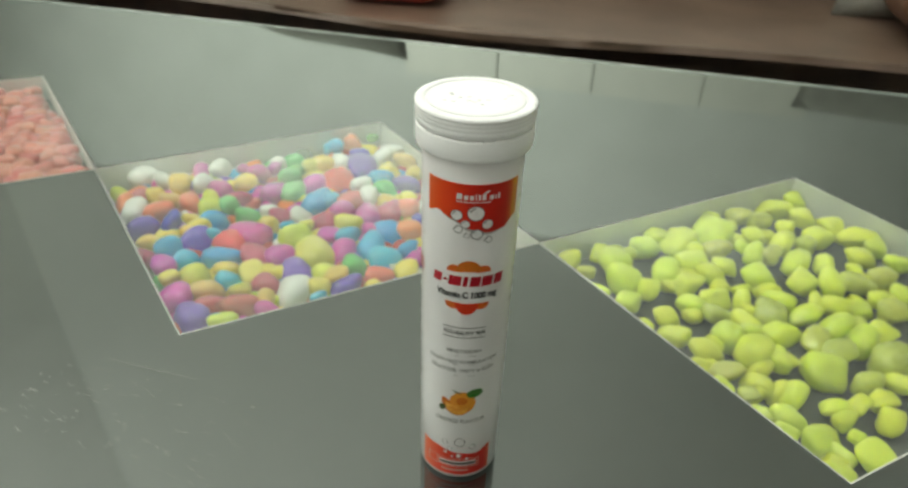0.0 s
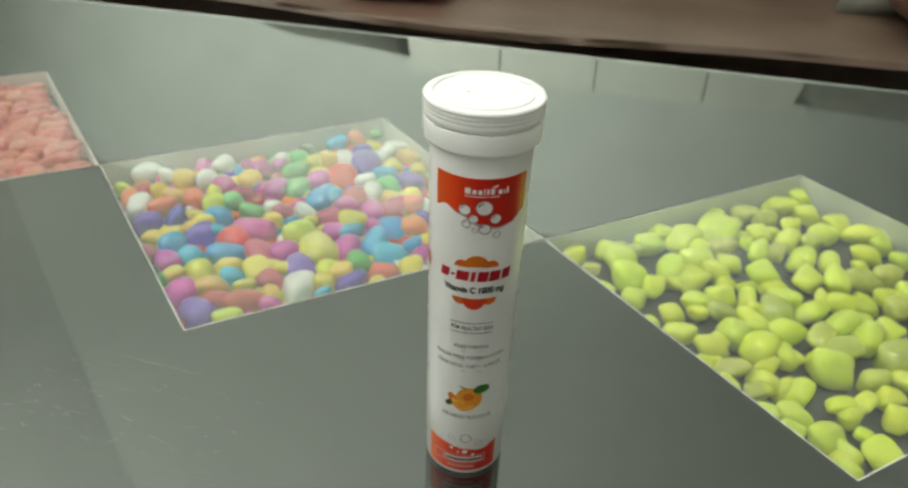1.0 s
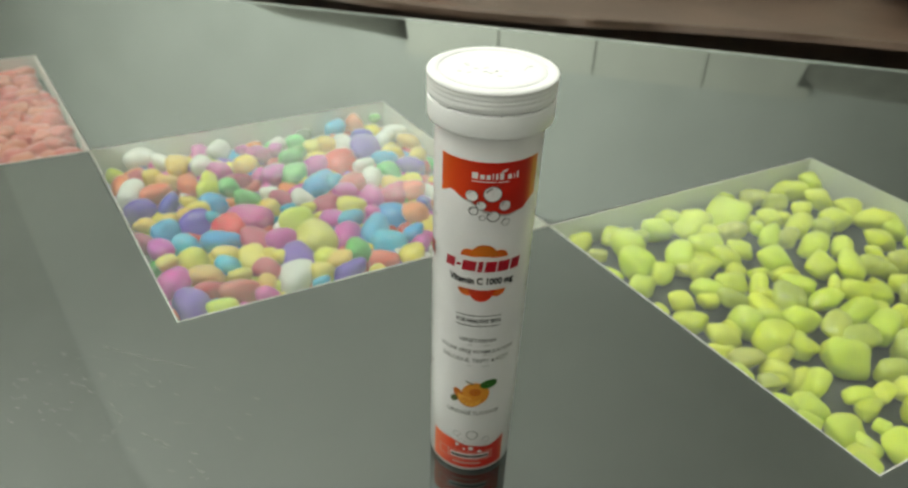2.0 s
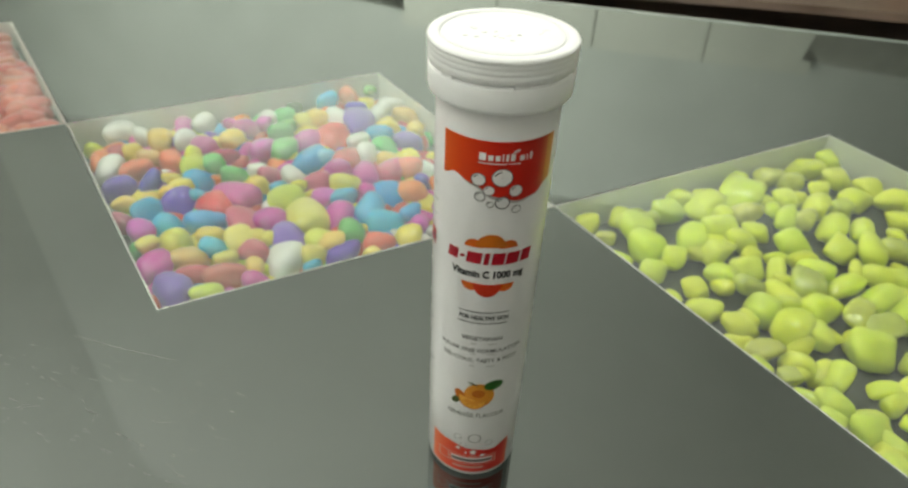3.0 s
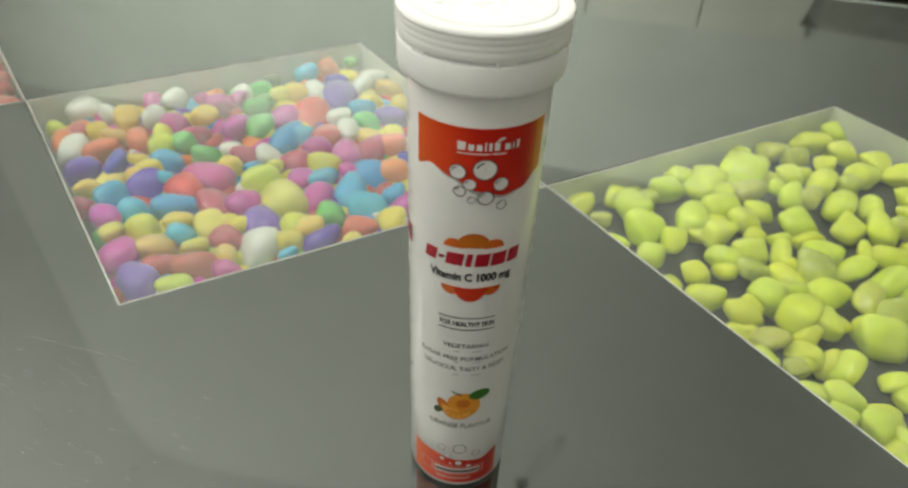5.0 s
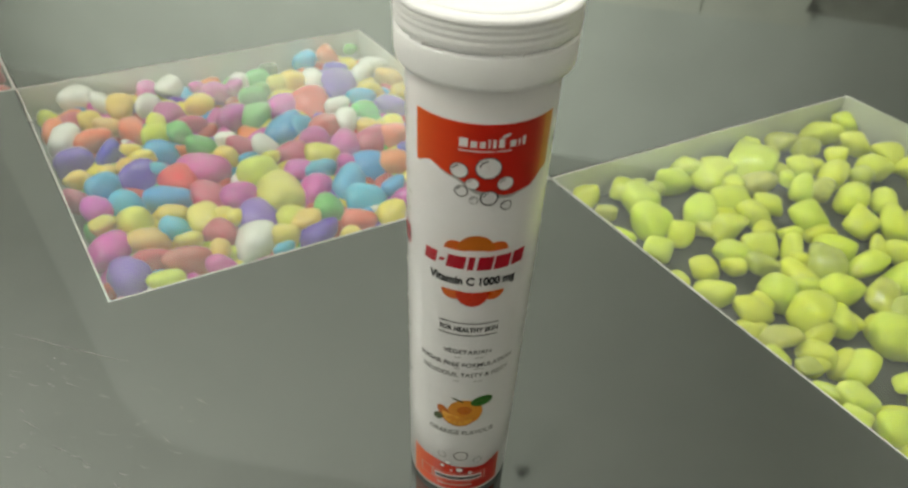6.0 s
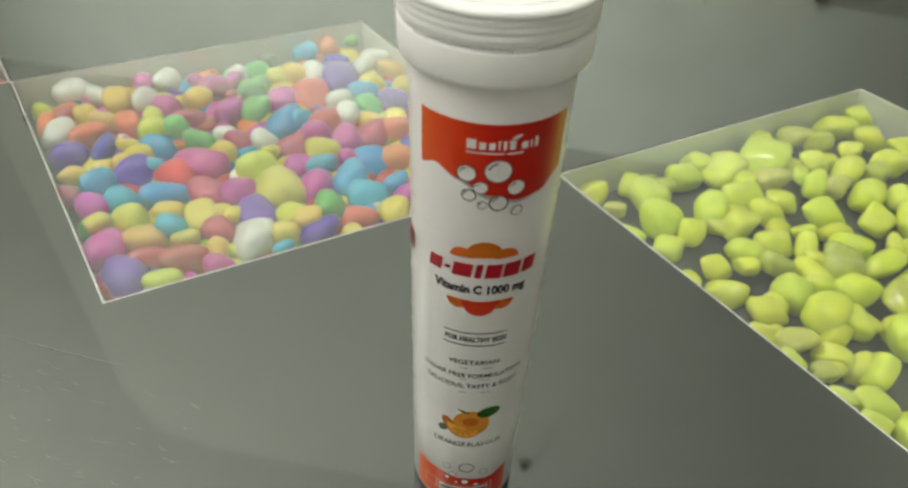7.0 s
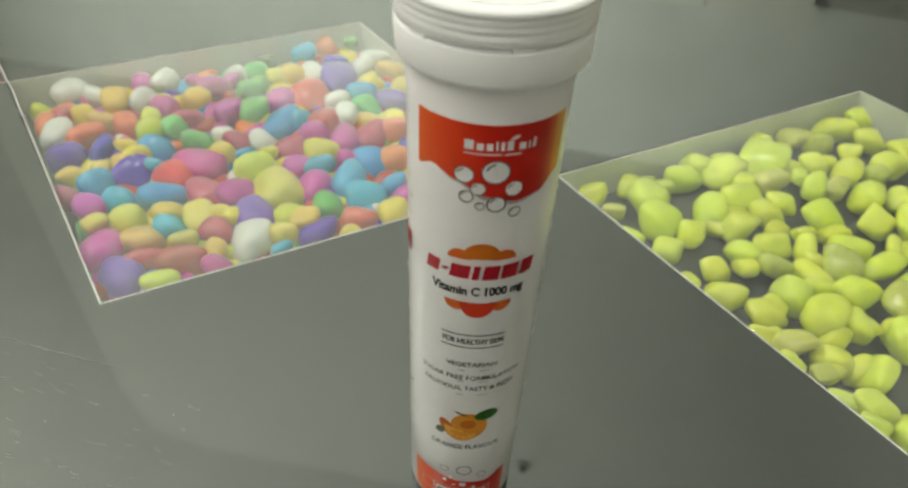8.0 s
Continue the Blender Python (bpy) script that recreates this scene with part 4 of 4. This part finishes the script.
def sofa():
    base = thing("sofa", (0.0, 0.725, FLOOR), "brown leather sofa with a rounded seat front behind the table", "sofa")
    part("seat", soft_block(sofa_outline(0.022, 0.72, 1.0, 0.065, -0.086), 0.338, 0.350, 0.0055), LEATHER, base, "creased brown leather seat", True)
    part("base", prism(sofa_outline(0.22, 0.80, 1.0, 0.065, -0.086), 0.05, 0.334), DARK_WOOD, base)
    part("backrest", boxed(-1.0, 0.58, 0.34, 1.0, 0.80, 0.63, bevel=0.05, segments=4), LEATHER, base, smooth=True)
    for sx in (-1, 1):
        part("armrest", boxed(sx * 1.10 - 0.095, 0.12, 0.05, sx * 1.10 + 0.095, 0.80, 0.50, bevel=0.05, segments=4), LEATHER, base, smooth=True)
        for y in (0.18, 0.74):
            part("foot", boxed(sx * 0.90 - 0.025, y - 0.025, 0, sx * 0.90 + 0.025, y + 0.025, 0.05, bevel=0.004), DARK_WOOD, base)


sofa()
cushion("cushion", pose(-0.250, 0.940, -0.054, 0, 0, 6), 0.105, 0.100, 0.046, RED_CLOTH, "small red cushion lying on the sofa seat")
cushion("cushion", pose(-0.540, 1.15, 0.100, 80, -2, 0), 0.235, 0.200, 0.07, DARK_CLOTH, "dark grey-brown cushion leaning on the sofa back", 0.40)
cushion("cushion", pose(0.815, 1.15, 0.115, 80, 0, 0), 0.270, 0.224, 0.07, DARK_CLOTH, "dark grey-brown cushion leaning on the sofa back", 0.12)
cushion("bolster", pose(0.79, 1.000, -0.035, 0, 0, 0), 0.20, 0.10, 0.065, BROWN_CLOTH, "dark rust-brown bolster lying on the sofa seat")


def cupboard():
    base = thing("cupboard", (0, NORTH - 0.06, FLOOR), "tall pale cupboard with four plain doors against the wall", "cupboard")
    edges = (-1.066, -0.504, 0.048, 0.644, 1.193)
    # dark body colour stands for the shade in the gaps between doors
    part("body", boxed(-1.05, 0.005, 0.0, 1.18, 0.055, 1.60), GAP_SHADE, base, "cupboard body coloured dark as shade in the door gaps")
    for x0, x1 in zip(edges, edges[1:]):
        door = part("door", boxed(x0 + 0.0035, -0.016, 0.04, x1 - 0.0035, 0.004, 1.608, bevel=0.003), PANEL_PAINT, base, "pale painted door")
        part("handle", boxed(x1 - 0.06, -0.036, 0.72, x1 - 0.045, -0.0165, 0.86, bevel=0.004), LAMP_BODY, door, "small metal handle")


cupboard()


# ---- lamps ----
def wall_spot(eye, target, power, cone):
    """An added, unseen spot lamp on a wall: its wide soft beam brightens the ceiling."""
    base = thing("wall_spot", eye, "unseen wall spot lamp added to brighten the ceiling", "lamp", "wall spot lamps")
    out = Vector((0, -1, 0)) if eye[1] < -2 else Vector((-1 if eye[0] < 0 else 1, 0, 0))
    plate, arm = boxed(-0.05, -0.01, -0.05, 0.05, 0.01, 0.05, bevel=0.004), boxed(-0.008, 0, -0.008, 0.008, 0.14, 0.008, bevel=0.003)
    bmesh.ops.translate(plate, vec=(0, 0.15, 0), verts=plate.verts)
    for name, bm in (("wall_plate", plate), ("arm", arm)):
        bmesh.ops.rotate(bm, verts=bm.verts, cent=(0, 0, 0), matrix=Vector((0, 1, 0)).rotation_difference(out).to_matrix())
        part(name, bm, LAMP_BODY, base)
    shade = part("shade", lathe([(0, 0.09), (0.03, 0.085), (0.05, 0.05), (0.065, 0.012), (0.068, 0.012), (0.054, 0.052), (0.034, 0.09), (0, 0.096)], 40), LAMP_BODY, base, smooth=True)
    aim = look((0, 0, 0), Vector(target) - Vector(eye))
    shade.matrix_local = aim
    data = bpy.data.lights.new("spot_beam", "SPOT")
    data.energy, data.spot_size, data.spot_blend, data.shadow_soft_size, data.color = power, radians(cone), 1.0, 0.04, (0.97, 1.0, 0.90)
    beam = new("spot_beam", data)
    beam.matrix_world = Matrix.Translation(eye) @ aim @ pose(0, 0, -0.02)


wall_spot((WEST + 0.16, -1.4, 1.15), (0.9, 2.6, CEILING), 1500, 56)
wall_spot((EAST - 0.16, -1.0, 1.15), (-2.1, 3.0, CEILING), 700, 54)
wall_spot((-2.40, SOUTH + 0.16, 1.15), (-1.74, 1.05, CEILING), 15500, 53)
wall_spot((-0.60, SOUTH + 0.16, 1.15), (-0.60, -1.2, CEILING), 1100, 82)


# Unseen panel lights: two overhead for pebble glints, two added to light the tube.
def downlight(x, y):
    base = thing("ceiling_light", (x, y, CEILING - 0.006), "unseen round panel light added under the ceiling", "lamp", "ceiling panel lights")
    part("ring", lathe([(0.241, -0.012), (0.256, -0.012), (0.260, -0.004), (0.260, 0.0)], 40), LAMP_BODY, base, smooth=True)
    part("lens", lathe([(0, -0.010), (0.240, -0.010), (0.240, -0.004), (0, -0.004)], 40), SPOT_GLOW, base, "bright lens")


downlight(-0.28, 0.10)
downlight(0.36, 0.28)
downlight(-0.60, -1.05)
downlight(-2.05, 0.10)


# Trough lamps added out of view to lift the ceiling and wall brightness.
def added_uplighter(m):
    base = thing("wall_uplighter", (0, 0, 0), "unseen wall trough lamp added to light the ceiling", "lamp", "wall trough lamps")
    part("trough_floor", boxed(0.0, -0.64, -0.050, 0.13, 0.64, -0.040, bevel=0.002), LAMP_BODY, base)
    part("trough_front", boxed(0.13, -0.64, -0.050, 0.14, 0.64, 0.020, bevel=0.002), LAMP_BODY, base)
    for y in (-0.645, 0.635):
        part("trough_end", boxed(0.0, y, -0.050, 0.14, y + 0.010, 0.020, bevel=0.002), LAMP_BODY, base)
    bm = lathe([(0, -0.58), (0.013, -0.58), (0.013, 0.58), (0, 0.58)], 24)
    bmesh.ops.rotate(bm, verts=bm.verts, cent=(0, 0, 0), matrix=Matrix.Rotation(radians(90), 3, "X"))
    bmesh.ops.translate(bm, verts=bm.verts, vec=(0.065, 0, 0))
    part("glow_tube", bm, TUBE_GLOW, base, "glowing tube")
    for y in (-0.595, 0.595):
        part("socket", boxed(0.045, y - 0.014, -0.040, 0.085, y + 0.014, 0.018, bevel=0.003), LAMP_BODY, base)
    base.matrix_world = m
    return base


west_lamp = added_uplighter(pose(WEST, 2.2, 1.30))
copy_thing(west_lamp, pose(WEST, 0.6, 1.30))
copy_thing(west_lamp, pose(EAST, 1.6, 1.30, 0, 0, 180))


def ceiling_hook(x, y):
    """An open iron hook on a small plate."""
    base = thing("ceiling_hook", (x, y, CEILING), "small dark iron hook in the ceiling", "hook")
    part("plate", lathe([(0, -0.006), (0.014, -0.006), (0.016, 0.0)], 24), HOOK_IRON, base, smooth=True)
    bm = bmesh.new()
    n, k, r, w = 20, 8, 0.022, 0.003
    rings = []
    for i in range(n + 1):
        a = radians(90 - 300 * i / n)
        c = Vector((r * math.cos(a), 0, -0.028 + r * math.sin(a)))
        out = Vector((math.cos(a), 0, math.sin(a)))
        rings.append([bm.verts.new(c + w * (math.cos(2 * math.pi * j / k) * out + math.sin(2 * math.pi * j / k) * Vector((0, 1, 0)))) for j in range(k)])
    for p, q in zip(rings, rings[1:]):
        for j in range(k):
            bm.faces.new((p[j], p[(j + 1) % k], q[(j + 1) % k], q[j]))
    bm.faces.new(rings[0][::-1])
    bm.faces.new(rings[-1])
    bmesh.ops.recalc_face_normals(bm, faces=bm.faces)
    part("hook", bm, HOOK_IRON, base, "curved dark iron hook", True)


ceiling_hook(0.161, 1.201)
